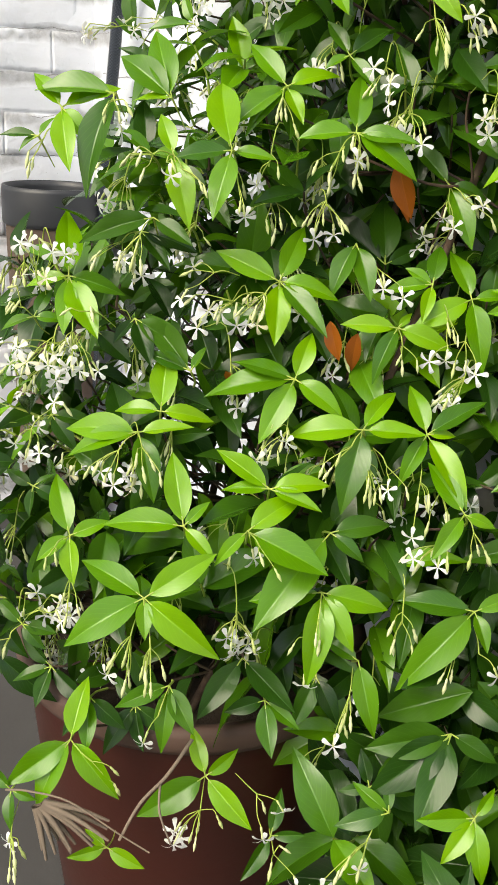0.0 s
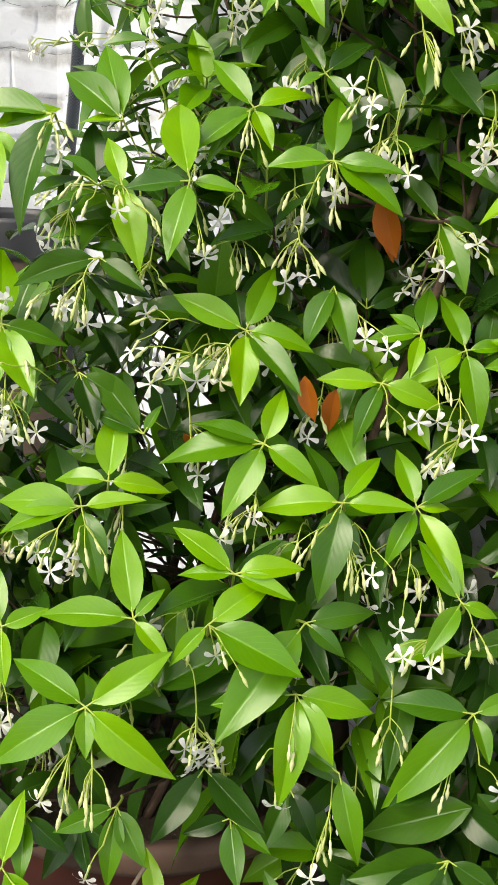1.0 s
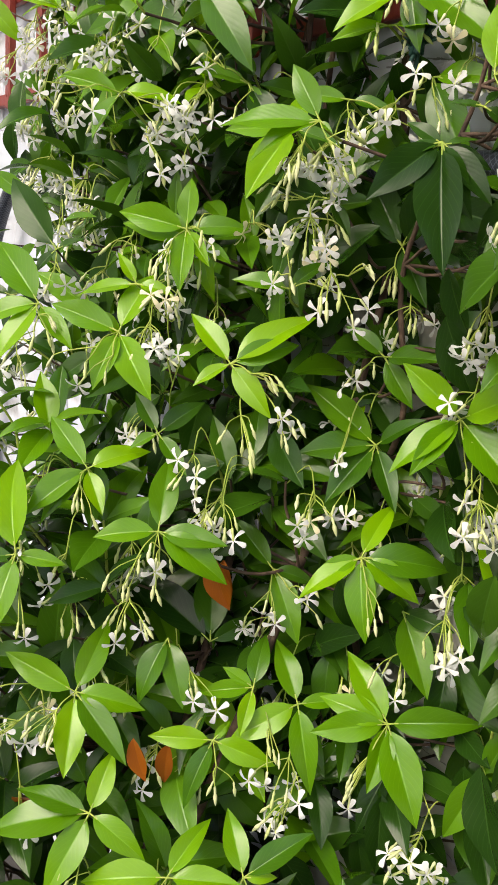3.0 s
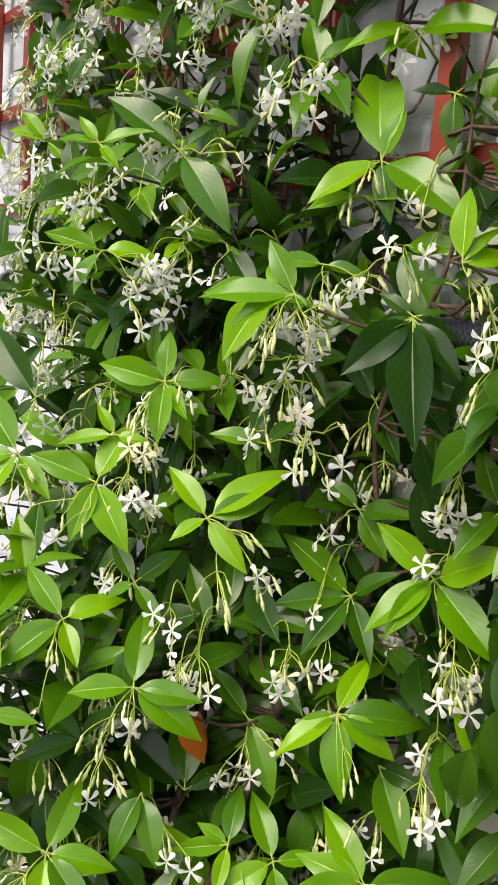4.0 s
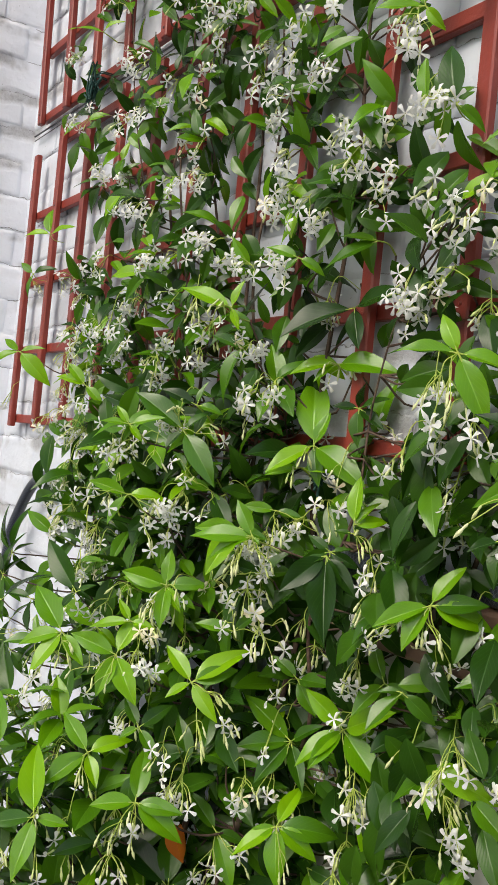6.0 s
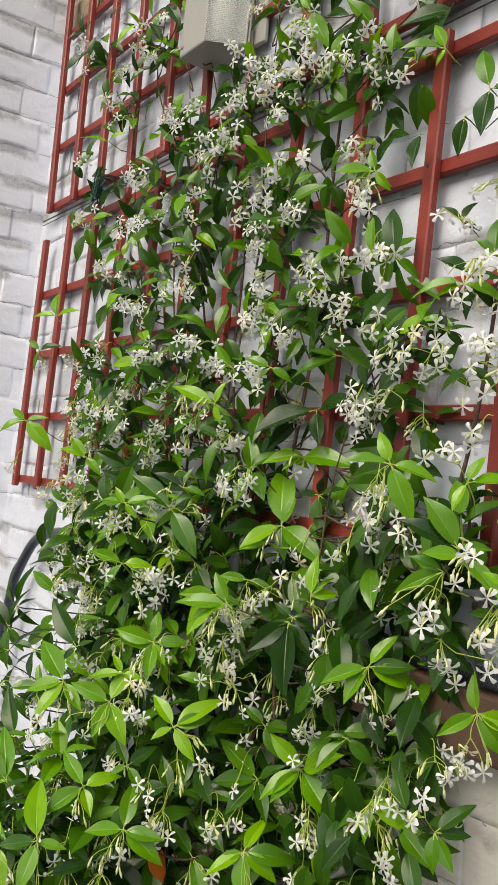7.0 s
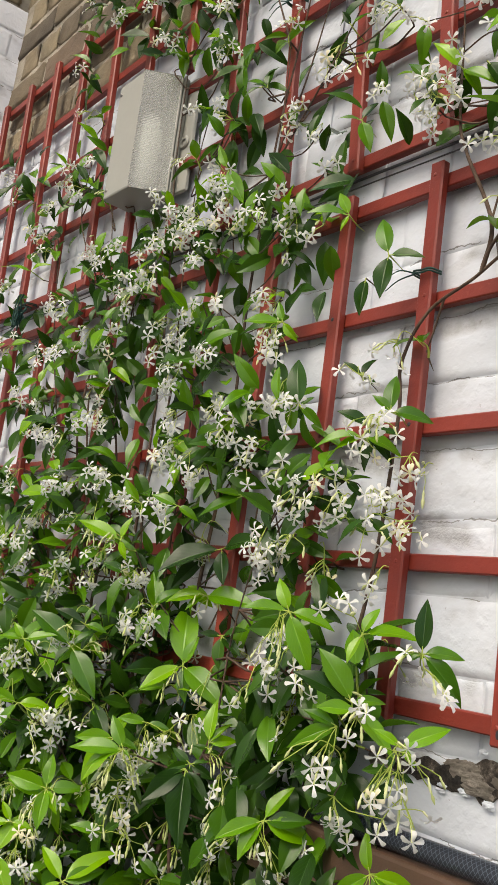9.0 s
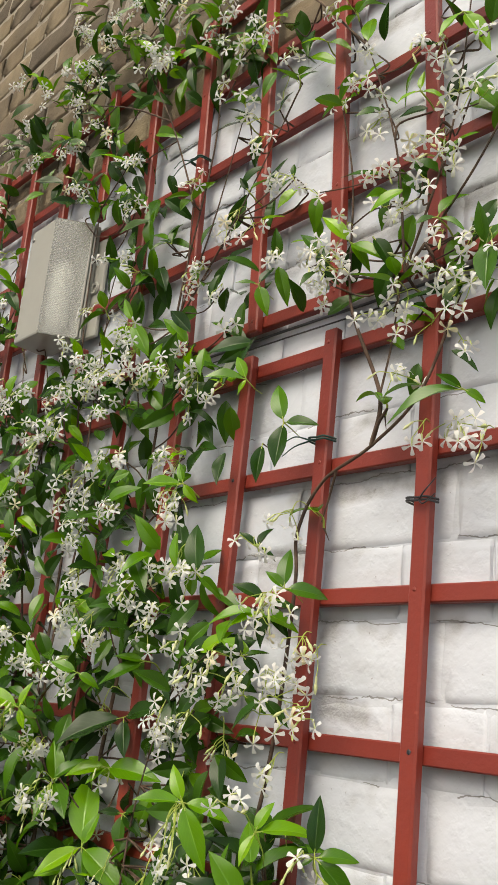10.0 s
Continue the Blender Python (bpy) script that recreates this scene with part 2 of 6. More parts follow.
# ---- helpers for shapes ----
def part(name, bm, material, parent, label=""):
    """Links a bmesh as one mesh object under a thing or under a part."""
    me = bpy.data.meshes.new(name)
    bm.to_mesh(me)
    bm.free()
    me.materials.append(material)
    ob = new(name, me)
    ob.parent = parent
    if label:
        ob["label"] = label
    return ob


def box_bm(x0, x1, y0, y1, z0, z1, bevel=0.0, seg=1):
    bm = bmesh.new()
    bmesh.ops.create_cube(bm, size=1.0)
    for v in bm.verts:
        v.co = Vector(((x0 + x1) / 2 + v.co.x * (x1 - x0), (y0 + y1) / 2 + v.co.y * (y1 - y0), (z0 + z1) / 2 + v.co.z * (z1 - z0)))
    if bevel:
        bmesh.ops.bevel(bm, geom=bm.edges[:], offset=bevel, segments=seg, affect="EDGES", profile=0.5)
    return bm


def lathe_bm(profile, seg=48):
    bm = bmesh.new()
    rings = []
    for r, z in profile:
        rings.append([bm.verts.new((r * math.cos(2 * math.pi * k / seg), r * math.sin(2 * math.pi * k / seg), z)) for k in range(seg)])
    for a, b in zip(rings, rings[1:]):
        for k in range(seg):
            bm.faces.new((a[k], a[(k + 1) % seg], b[(k + 1) % seg], b[k]))
    for f in bm.faces:
        f.smooth = True
    return bm


def smooth_path(points, steps):
    """A Catmull-Rom run through the points."""
    p = [Vector(q) for q in points]
    p = [p[0] * 2 - p[1]] + p + [p[-1] * 2 - p[-2]]
    out = []
    for k in range(1, len(p) - 2):
        a, b, c, d = p[k - 1], p[k], p[k + 1], p[k + 2]
        for s in range(steps):
            u = s / steps
            out.append(0.5 * (2 * b + (c - a) * u + (2 * a - 5 * b + 4 * c - d) * u * u + (3 * b - a - 3 * c + d) * u ** 3))
    out.append(p[-2])
    return out


def tube_arrays(path, r0, r1, sides):
    """Vertices, faces and uvs of a tapered tube along a path."""
    verts, faces, uvs = [], [], []
    n = len(path)
    ref = Vector((0.31, 0.17, 0.93))
    run = 0.0
    for k, q in enumerate(path):
        d = (path[min(k + 1, n - 1)] - path[max(k - 1, 0)]).normalized()
        u = d.cross(ref)
        if u.length < 0.05:
            u = d.cross(Vector((1, 0, 0)))
        u.normalize()
        w = d.cross(u)
        r = r0 + (r1 - r0) * k / max(1, n - 1)
        if k:
            run += (path[k] - path[k - 1]).length
        for s in range(sides):
            a = 2 * math.pi * s / sides
            verts.append(q + u * (r * math.cos(a)) + w * (r * math.sin(a)))
            uvs.append((s / sides, run))
    for k in range(n - 1):
        for s in range(sides):
            t2 = (s + 1) % sides
            faces.append((k * sides + s, k * sides + t2, (k + 1) * sides + t2, (k + 1) * sides + s))
    return verts, faces, uvs


def mesh_from(name, verts, faces, material, uvs=None, smooth=True):
    me = bpy.data.meshes.new(name)
    me.from_pydata([tuple(v) for v in verts], [], faces)
    if uvs is not None:
        layer = me.uv_layers.new(name="UVMap")
        idx = np.empty(len(me.loops), dtype=np.int32)
        me.loops.foreach_get("vertex_index", idx)
        layer.data.foreach_set("uv", np.asarray(uvs, dtype=np.float32)[idx].ravel())
    if smooth:
        me.polygons.foreach_set("use_smooth", np.ones(len(me.polygons), dtype=bool))
    me.materials.append(material)
    me.update()
    return me


class Pile:
    """Gathers many small shapes for one joined mesh."""

    def __init__(self):
        self.v, self.f, self.uv, self.n = [], [], [], 0

    def add(self, verts, faces, uvs=None):
        verts = np.asarray([tuple(q) for q in verts]) if not isinstance(verts, np.ndarray) else verts
        self.v.append(verts)
        self.f.extend([tuple(i + self.n for i in f) for f in faces])
        self.uv.append(np.asarray(uvs) if uvs is not None else np.zeros((len(verts), 2)))
        self.n += len(verts)

    def put(self, shape, m):
        v, f, uv = shape
        a = np.array(m)
        self.add(v @ a[:3, :3].T + a[:3, 3], f, uv)

    def mesh(self, name, material, smooth=True):
        return mesh_from(name, np.concatenate(self.v), self.f, material, np.concatenate(self.uv), smooth)


def stuff_part(name, me, parent, label=""):
    ob = new(name, me)
    ob.parent = parent
    ob["kind"] = "stuff"
    if label:
        ob["label"] = label
    return ob


# ---- large structure ----
WALL_Y = -0.0055         # mortar plane of the wall behind the trellis
CORNER_X = -1.03         # where the side wall meets it
PAINT_TOP = 2.447
SIDE_PAINT_TOP = 2.90

ground = tagged(part("ground", box_bm(-400, 400, -400, 400, -0.4, 0.0), PAVING, None), "grey paved yard ground running away flat", "ground", kind="structure")


def wall_box(name, x0, x1, y0, y1, z0, z1, material, label):
    bm = box_bm(x0, x1, y0, y1, z0, z1)
    return tagged(part(name, bm, material, None), label, "wall", kind="structure")


wall_north = wall_box("wall_north", CORNER_X - 0.3, 4.0, WALL_Y, 0.25, 0, PAINT_TOP, WHITE_BRICK, "white painted brick wall behind the red trellis")
wall_north_top = wall_box("wall_north_upper", CORNER_X - 0.3, 4.0, WALL_Y, 0.25, PAINT_TOP, 4.2, MORTAR_BARE, "bare weathered yellow stock brick wall above the paint")
wall_west = wall_box("wall_west", CORNER_X - 0.25, CORNER_X, -3.2, WALL_Y, 0, SIDE_PAINT_TOP, SIDE_BRICK_LIT, "white painted brick side wall meeting in a corner")
wall_west_top = wall_box("wall_west_upper", CORNER_X - 0.25, CORNER_X, -3.2, WALL_Y, SIDE_PAINT_TOP, 4.2, MORTAR_BARE, "bare brown brick side wall above the paint")


# ---- trellis ----
CELL = 0.15


def trellis(name, x_left, columns, z_low, rows, y_back, label, skip_rail=None, cut_corner=False, rack=0.0):
    """Two layers of square-sectioned slats, uprights nailed over the rails."""
    thing = tagged(new(name), label, "trellis", "red trellis panels")
    thing.location = (x_left, y_back, z_low)
    for r in range(rows):
        z = r * CELL
        half = 0.0092
        cuts = [(-0.012, (columns - 1) * CELL + 0.012)]
        if skip_rail and r == skip_rail[0]:
            cuts = [(-0.012, skip_rail[1]), (skip_rail[2], (columns - 1) * CELL + 0.012)]
        if cut_corner and r == rows - 1:
            cuts = [(CELL - 0.045, cuts[0][1])]
        for a, b in cuts:
            bm = box_bm(a + rack * z, b + rack * z, -0.013, 0.0, z - half, z + half, 0.0015)
            for v in bm.verts:
                v.co.z += 0.0012 * math.sin(3 * v.co.x + r)
            part("rail", bm, RED_WOOD, thing)
    for c in range(columns):
        x = c * CELL
        top = (rows - 1) * CELL + (-0.014 if cut_corner and c == 0 else 0.020)
        spans = [(-0.018, 0.070), (0.330, top)] if skip_rail and c == 6 else [(-0.018, top)]
        for low, high in spans:
            bm = box_bm(x - 0.0100, x + 0.0100, -0.026, -0.0135, low, high, 0.0020)
            for v in bm.verts:
                v.co.x += rack * v.co.z
            up = part("upright", bm, RED_WOOD, thing)
        for r in range(rows - 1 if cut_corner and c == 0 else rows):
            if len(spans) > 1 and r in (1, 2):
                continue
            nb = bmesh.new()
            bmesh.ops.create_icosphere(nb, subdivisions=1, radius=0.0028)
            for v in nb.verts:
                v.co = Vector((x + rack * r * CELL + 0.002 * math.sin(c * 5 + r * 3) + v.co.x, -0.0262 + v.co.y * 0.4, r * CELL + 0.003 * math.cos(c + r * 7) + v.co.z))
            part("nail", nb, RED_WOOD if (c + r) % 4 else BLACK_PLASTIC, up)
    return thing


trellis_low = trellis("trellis_panel", -0.90, 13, 1.30, 5, -0.013, "red stained wooden trellis panel fixed to white brick", cut_corner=True)
trellis("trellis_panel", -0.897, 13, 1.970, 5, -0.016, "red stained wooden trellis panel above the lower one", (1, 0.72, 0.887), rack=-0.078)


# ---- ledge board, hose and cable ----
board = tagged(new("ledge_board"), "dark brown painted timber ledge board with chipped paint", "board", kind="")
bm = box_bm(0.40, 2.6, -0.062, WALL_Y - 0.002, 1.096, 1.163, 0.004, 2)
part("board", bm, BROWN_WOOD, board)


def tube_part(name, points, r0, r1, material, parent, sides=10, steps=10, label=""):
    v, f, uv = tube_arrays(smooth_path(points, steps), r0, r1, sides)
    ob = new(name, mesh_from(name, v, f, material, uv))
    ob.parent = parent
    if label:
        ob["label"] = label
    return ob


hose = tagged(new("garden_hose"), "black braided garden hose lying along the brown ledge", "hose")
tube_part("hose_run", [(2.6, -0.045, 1.1745), (1.6, -0.046, 1.1745), (0.8, -0.044, 1.175), (0.2, -0.046, 1.176), (-0.3, -0.046, 1.19), (-0.475, -0.045, 1.205),
                       (-0.60, -0.045, 1.195), (-0.69, -0.046, 1.165), (-0.765, -0.05, 1.08), (-0.785, -0.05, 1.03), (-0.80, -0.052, 0.95), (-0.845, -0.056, 0.75), (-0.87, -0.06, 0.5), (-0.87, -0.12, 0.1), (-0.86, -0.3, 0.014)],
          0.0110, 0.0110, HOSE, hose, 14, 14)

cable = tagged(new("wall_cable"), "thin black cable clipped along the white wall", "cable")
tube_part("cable_run", [(2.2, -0.02, 1.955), (1.0, -0.019, 1.952), (0.72, -0.019, 1.949), (0.45, -0.02, 1.951), (0.1, -0.019, 1.95), (-0.5, -0.019, 1.948), (-0.98, -0.02, 1.95)], 0.0019, 0.0019, BLACK_PLASTIC, cable, 8, 6)
tube_part("cable_run", [(2.2, -0.019, 1.942), (1.0, -0.02, 1.943), (0.72, -0.019, 1.938), (0.45, -0.019, 1.941), (0.1, -0.02, 1.938), (-0.5, -0.019, 1.939), (-0.98, -0.019, 1.94)], 0.0011, 0.0011, BLACK_PLASTIC, cable, 6, 6)
for cx in (0.14, 0.42, 0.76, 1.1):
    part("clip", box_bm(cx - 0.004, cx + 0.004, -0.026, -0.016, 1.936, 1.957, 0.001), LAMP_GREY, cable)


# ---- lamp on the wall ----
def bulkhead_lamp():
    """A wedge of grey enamel: a plain front, and a ribbed pane that slants back to the wall plate."""
    lamp = tagged(new("wall_lamp"), "grey bulkhead wall lamp with a ribbed glass side", "lamp")
    z0, z1 = 2.064, 2.292
    near, far = Vector((-0.061, -0.100)), Vector((-0.026, -0.043))     # the pane's two upright edges

    def lean(bm):
        for v in bm.verts:
            v.co.x -= 0.03 * (v.co.z - 2.17)
        return bm

    def prism(ring, za, zb, bevel=0.0, skip=()):
        bm = bmesh.new()
        lo = [bm.verts.new((x, y, za)) for x, y in ring]
        hi = [bm.verts.new((x, y, zb)) for x, y in ring]
        n = len(ring)
        for k in range(n):
            if k not in skip:
                bm.faces.new((lo[k], lo[(k + 1) % n], hi[(k + 1) % n], hi[k]))
        bm.faces.new(hi)
        bm.faces.new(lo[::-1])
        bmesh.ops.recalc_face_normals(bm, faces=bm.faces)
        if bevel:
            bmesh.ops.bevel(bm, geom=[e for e in bm.edges if not e.is_boundary], offset=bevel, segments=2, affect="EDGES", profile=0.5)
        return lean(bm)

    part("back_plate", prism([(-0.160, -0.018), (0.004, -0.018), (0.004, -0.025), (-0.012, -0.027), (-0.160, -0.027)], z0 + 0.006, z1 - 0.004, 0.002), LAMP_GREY, lamp)
    part("housing", prism([(-0.158, -0.028), (-0.022, -0.028), (far.x, far.y), (near.x, near.y), (-0.148, -0.100), (-0.153, -0.096)], z0, z1, 0.0035, (2,)), LAMP_GREY, lamp)
    along = (far - near).normalized()
    out = Vector((-along.y, along.x))
    if out.x < 0:
        out = -out
    a, b = near - along * 0.001 - out * 0.001, far - out * 0.001
    glass = part("ribbed_pane", prism([tuple(a), tuple(b), tuple(b + out * 0.004), tuple(a + out * 0.004)], z0 + 0.0005, z1 - 0.0005, 0.0015), RIB_GLASS, lamp, "milky ribbed glass pane")
    glass.visible_shadow = False
    for k in range(2):
        c = far - along * (0.001 - 0.005 * k) + out * 0.001
        part("pane_frame", prism([tuple(c), tuple(c + along * 0.0036), tuple(c + along * 0.0036 + out * (0.007 - 0.003 * k)), tuple(c + out * (0.007 - 0.003 * k))], z0, z1, 0.0008), LAMP_GREY, lamp)
    bm = lathe_bm([(0.001, -0.070), (0.016, -0.064), (0.023, -0.04), (0.023, 0.03), (0.018, 0.055), (0.010, 0.066), (0.001, 0.067)], 24)
    for v in bm.verts:
        v.co += Vector((-0.073, -0.066, z0 + 0.085))
    part("bulb", bm, BULB_WHITE, lamp, "opal white bulb")
    # two unseen plates, added to lighten the inside behind the pane
    part("reflector", lean(box_bm(-0.146, -0.142, -0.092, -0.034, z0 + 0.006, z1 - 0.01, 0.001)), LAMP_GREY, lamp, "unseen grey plate added to lighten the lamp's inside")
    part("reflector", lean(box_bm(-0.140, -0.030, -0.036, -0.032, z0 + 0.006, z1 - 0.01, 0.001)), LAMP_GREY, lamp, "unseen grey plate added to lighten the lamp's inside")
    for z in (z1 - 0.020, z0 + 0.016):
        bm = bmesh.new()
        bmesh.ops.create_icosphere(bm, subdivisions=2, radius=0.0042)
        for v in bm.verts:
            v.co = Vector((-0.140 + v.co.x, -0.1005 + v.co.y * 0.5, z + v.co.z))
        part("screw", lean(bm), STEEL, lamp)
    bm = bmesh.new()
    seg, rad, thick = 24, 0.0095, 0.0035
    rings = []
    for k in range(seg):
        a = 2 * math.pi * k / seg
        rings.append([bm.verts.new(((rad + thick * math.cos(b)) * math.cos(a), thick * math.sin(b), (rad + thick * math.cos(b)) * math.sin(a))) for b in (0, 1.257, 2.513, 3.77, 5.027)])
    for k in range(seg):
        for j in range(5):
            bm.faces.new((rings[k][j], rings[(k + 1) % seg][j], rings[(k + 1) % seg][(j + 1) % 5], rings[k][(j + 1) % 5]))
    for v in bm.verts:
        v.co += Vector((-0.014, -0.028, 2.164))
    part("fixing_lug", bm, LAMP_GREY, lamp)
    return lamp


bulkhead_lamp()


# ---- pots ----
def round_pot(name, x, y, radius, height, material, label, soil=True, rim_material=None, lip=0.030):
    pot = tagged(new(name), label, "pot")
    pot.location = (x, y, 0)
    r = radius
    body = lathe_bm([(0.0, 0.0), (r * 0.72, 0.0), (r * 0.75, 0.012), (r * 0.86, height * 0.5), (r * 0.93, height - lip - 0.025), (r * 0.935, height - lip - 0.015), (r * 0.93, height - lip + 0.002)], 56)
    part("body", body, material, pot)
    rim = lathe_bm([(r * 0.93, height - lip), (r * 0.985, height - lip + 0.003), (r, height - lip + 0.010), (r, height - 0.008), (r * 0.985, height), (r * 0.93, height), (r * 0.915, height - 0.012), (r * 0.9, height - 0.06)], 56)
    part("rim", rim, rim_material or material, pot)
    if soil:
        bm = lathe_bm([(0.0, height - 0.035), (r * 0.5, height - 0.03), (r * 0.905, height - 0.04)], 40)
        for v in bm.verts:
            v.co.z += 0.008 * math.sin(90 * v.co.x) * math.cos(70 * v.co.y)
        part("soil", bm, SOIL, pot, "dark crumbly soil")
    return pot


round_pot("plant_pot", 0.125, -0.306, 0.19, 0.385, GLAZED, "large dark oxblood red round plant pot", True, WORN_RIM)
round_pot("plant_pot", -0.925, -0.130, 0.100, 0.735, CLAY, "weathered clay plant pot with a black rim in the corner", True, BLACK_PLASTIC, 0.075)


# ---- climbing jasmine: pieces ----
rng = random.Random(7)


def leaf_shape(width, fold, arch, twist, rows=9):
    """A pointed oval leaf along +y, length 1, upper face +z."""
    verts, faces, uvs = [], [], []
    for i in range(rows + 1):
        s = i / rows
        half = width * 3.25 * s ** 0.80 * (1.0 - s) ** 1.08 * (1.0 + 0.35 * s * (1 - s)) + 0.006
        if i == rows:
            half = 0.003
        for j, u in enumerate((-1.0, -0.55, -0.09, 0.0, 0.09, 0.55, 1.0)):
            lift = fold * abs(u) * half - 0.18 * fold * u * u * half - arch * s * s - 0.10 * max(0.0, s - 0.72) + 0.012 * abs(u) * math.sin(11 * s + 2 * u)
            tw = twist * s
            x = u * half
            verts.append((x * math.cos(tw), s, lift + x * math.sin(tw)))
            uvs.append((0.5 + 0.5 * u, s))
    for i in range(rows):
        for j in range(6):
            a = i * 7 + j
            faces.append((a, a + 1, a + 8, a + 7))
    return np.array(verts), faces, np.array(uvs)


LEAVES = [leaf_shape(w, f, a, tw) for w, f, a, tw in (
    (0.188, 0.45, 0.14, 0.15), (0.210, 0.35, 0.28, -0.25), (0.176, 0.70, 0.10, 0.3), (0.216, 0.40, 0.36, 0.1),
    (0.195, 0.30, 0.20, -0.4), (0.220, 0.55, 0.16, 0.2), (0.184, 0.65, 0.42, -0.15), (0.206, 0.45, 0.06, 0.4))]


def frame_of(base, along, facing, size):
    """A matrix that lays a piece's +y along a way and its +z towards a side."""
    y = along.normalized()
    x = y.cross(facing)
    if x.length < 1e-3:
        x = y.cross(Vector((1, 0, 0.2)))
    x.normalize()
    z = x.cross(y)
    m = Matrix((x, y, z)).transposed().to_4x4() @ Matrix.Diagonal((size, size, size, 1))
    m.translation = base
    return m


def petals_shape():
    """Five narrow, skewed lobes like a pinwheel, facing +y, radius 1."""
    verts, faces, uvs = [], [], []
    for k in range(5):
        a = 2 * math.pi * k / 5
        for r, wa, wb, lift in ((0.05, -0.05, 0.05, 0.0), (0.37, -0.07, 0.11, 0.10), (0.70, -0.13, 0.22, 0.08), (0.95, -0.15, 0.29, -0.04), (1.05, -0.02, 0.21, -0.14)):
            for w in (wa, wb):
                x, z = r, w
                verts.append((x * math.cos(a) - z * math.sin(a), lift + 0.22 * w + 0.03 * math.sin(5 * r + k), x * math.sin(a) + z * math.cos(a)))
                uvs.append((0.5, r))
        b = k * 10
        for i in range(4):
            faces.append((b + 2 * i, b + 2 * i + 1, b + 2 * i + 3, b + 2 * i + 2))
    return np.array(verts), faces, np.array(uvs)


def spindle_shape(profile, sides=6, twist=0.0):
    verts, faces, uvs = [], [], []
    for i, (r, y) in enumerate(profile):
        for s in range(sides):
            a = 2 * math.pi * s / sides + twist * i
            verts.append((r * math.cos(a), y, r * math.sin(a)))
            uvs.append((s / sides, y))
    for i in range(len(profile) - 1):
        for s in range(sides):
            t2 = (s + 1) % sides
            faces.append((i * sides + s, i * sides + t2, (i + 1) * sides + t2, (i + 1) * sides + s))
    return np.array(verts), faces, np.array(uvs)


PETALS = petals_shape()
BUD_SHAPE = spindle_shape([(0.05, 0.0), (0.10, 0.12), (0.085, 0.38), (0.14, 0.50), (0.15, 0.62), (0.10, 0.82), (0.012, 1.0)], 6, 0.3)
TUBE_SHAPE = spindle_shape([(0.10, 0.0), (0.15, 0.1), (0.10, 0.5), (0.13, 0.8), (0.11, 1.0)], 5)

DOWN, UP = Vector((0, 0, -1)), Vector((0, 0, 1))
jasmine = tagged(new("climbing_jasmine"), "star jasmine climber with glossy green leaves and white blossom", "climbing plant")
jasmine.location = (0.17, -0.32, 0.352)
ROOT = Matrix.Translation(-Vector(jasmine.location))

piles = {k: Pile() for k in ("fresh", "young", "old", "petal", "petal_old", "bud", "stalk", "twig")}
AGES = ("old", "young", "fresh")
single_leaves, single_flowers = [], []
pending = []


def jitter(amount):
    return Vector((rng.gauss(0, amount), rng.gauss(0, amount), rng.gauss(0, amount)))


taken = {}


def room_for(m, size):
    """Whether a leaf has free air round it; leaves do not grow through one another."""
    spots = [m @ Vector(q) for q in ((0, 0.38, 0.02), (0, 0.62, 0), (0, 0.86, -0.08), (-0.15, 0.5, 0.05), (0.15, 0.5, 0.05))]
    g = 0.0115
    for p in spots:
        c = (int(p.x // g), int(p.y // g), int(p.z // g))
        for dx in (-1, 0, 1):
            for dy in (-1, 0, 1):
                for dz in (-1, 0, 1):
                    for q in taken.get((c[0] + dx, c[1] + dy, c[2] + dz), ()):
                        if (q - p).length < 0.0095:
                            return False
    for p in spots:
        taken.setdefault((int(p.x // g), int(p.y // g), int(p.z // g)), []).append(p)
    return True


CAMERA_SIDE = Vector((1.1, -0.74, 1.2))       # a point by the camera's path; leaves are culled to fit its view
outer_nodes = []
outer_rows = np.zeros((0, 4))


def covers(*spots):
    """Whether a leaf, seen from the camera's side, would stand before one that is laid out singly."""
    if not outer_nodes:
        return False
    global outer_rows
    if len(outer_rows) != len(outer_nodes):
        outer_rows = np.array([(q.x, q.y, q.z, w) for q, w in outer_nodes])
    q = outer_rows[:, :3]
    n = np.array(CAMERA_SIDE) - q
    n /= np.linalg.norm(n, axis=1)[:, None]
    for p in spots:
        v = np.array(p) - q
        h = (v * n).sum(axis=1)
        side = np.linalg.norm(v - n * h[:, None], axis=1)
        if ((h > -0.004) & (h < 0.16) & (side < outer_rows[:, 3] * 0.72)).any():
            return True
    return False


def add_leaf(base, along, facing, size, young, single, sure=False):
    m = frame_of(base, along, facing, size)
    if not sure:
        tip = m @ Vector((0, 1, -0.2))
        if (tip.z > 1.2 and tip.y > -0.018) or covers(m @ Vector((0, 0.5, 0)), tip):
            return 0
    if not room_for(m, size) and not sure:
        return 0
    k = rng.randrange(len(LEAVES))
    if single and len(single_leaves) < 300:
        single_leaves.append((k, m, young))
    else:
        piles[AGES[young]].put(LEAVES[k], m)
    return 1


def add_tube(kind, points, r0, r1, sides, steps):
    v, f, uv = tube_arrays(smooth_path(points, steps), r0, r1, sides)
    piles[kind].add(v, f, uv)


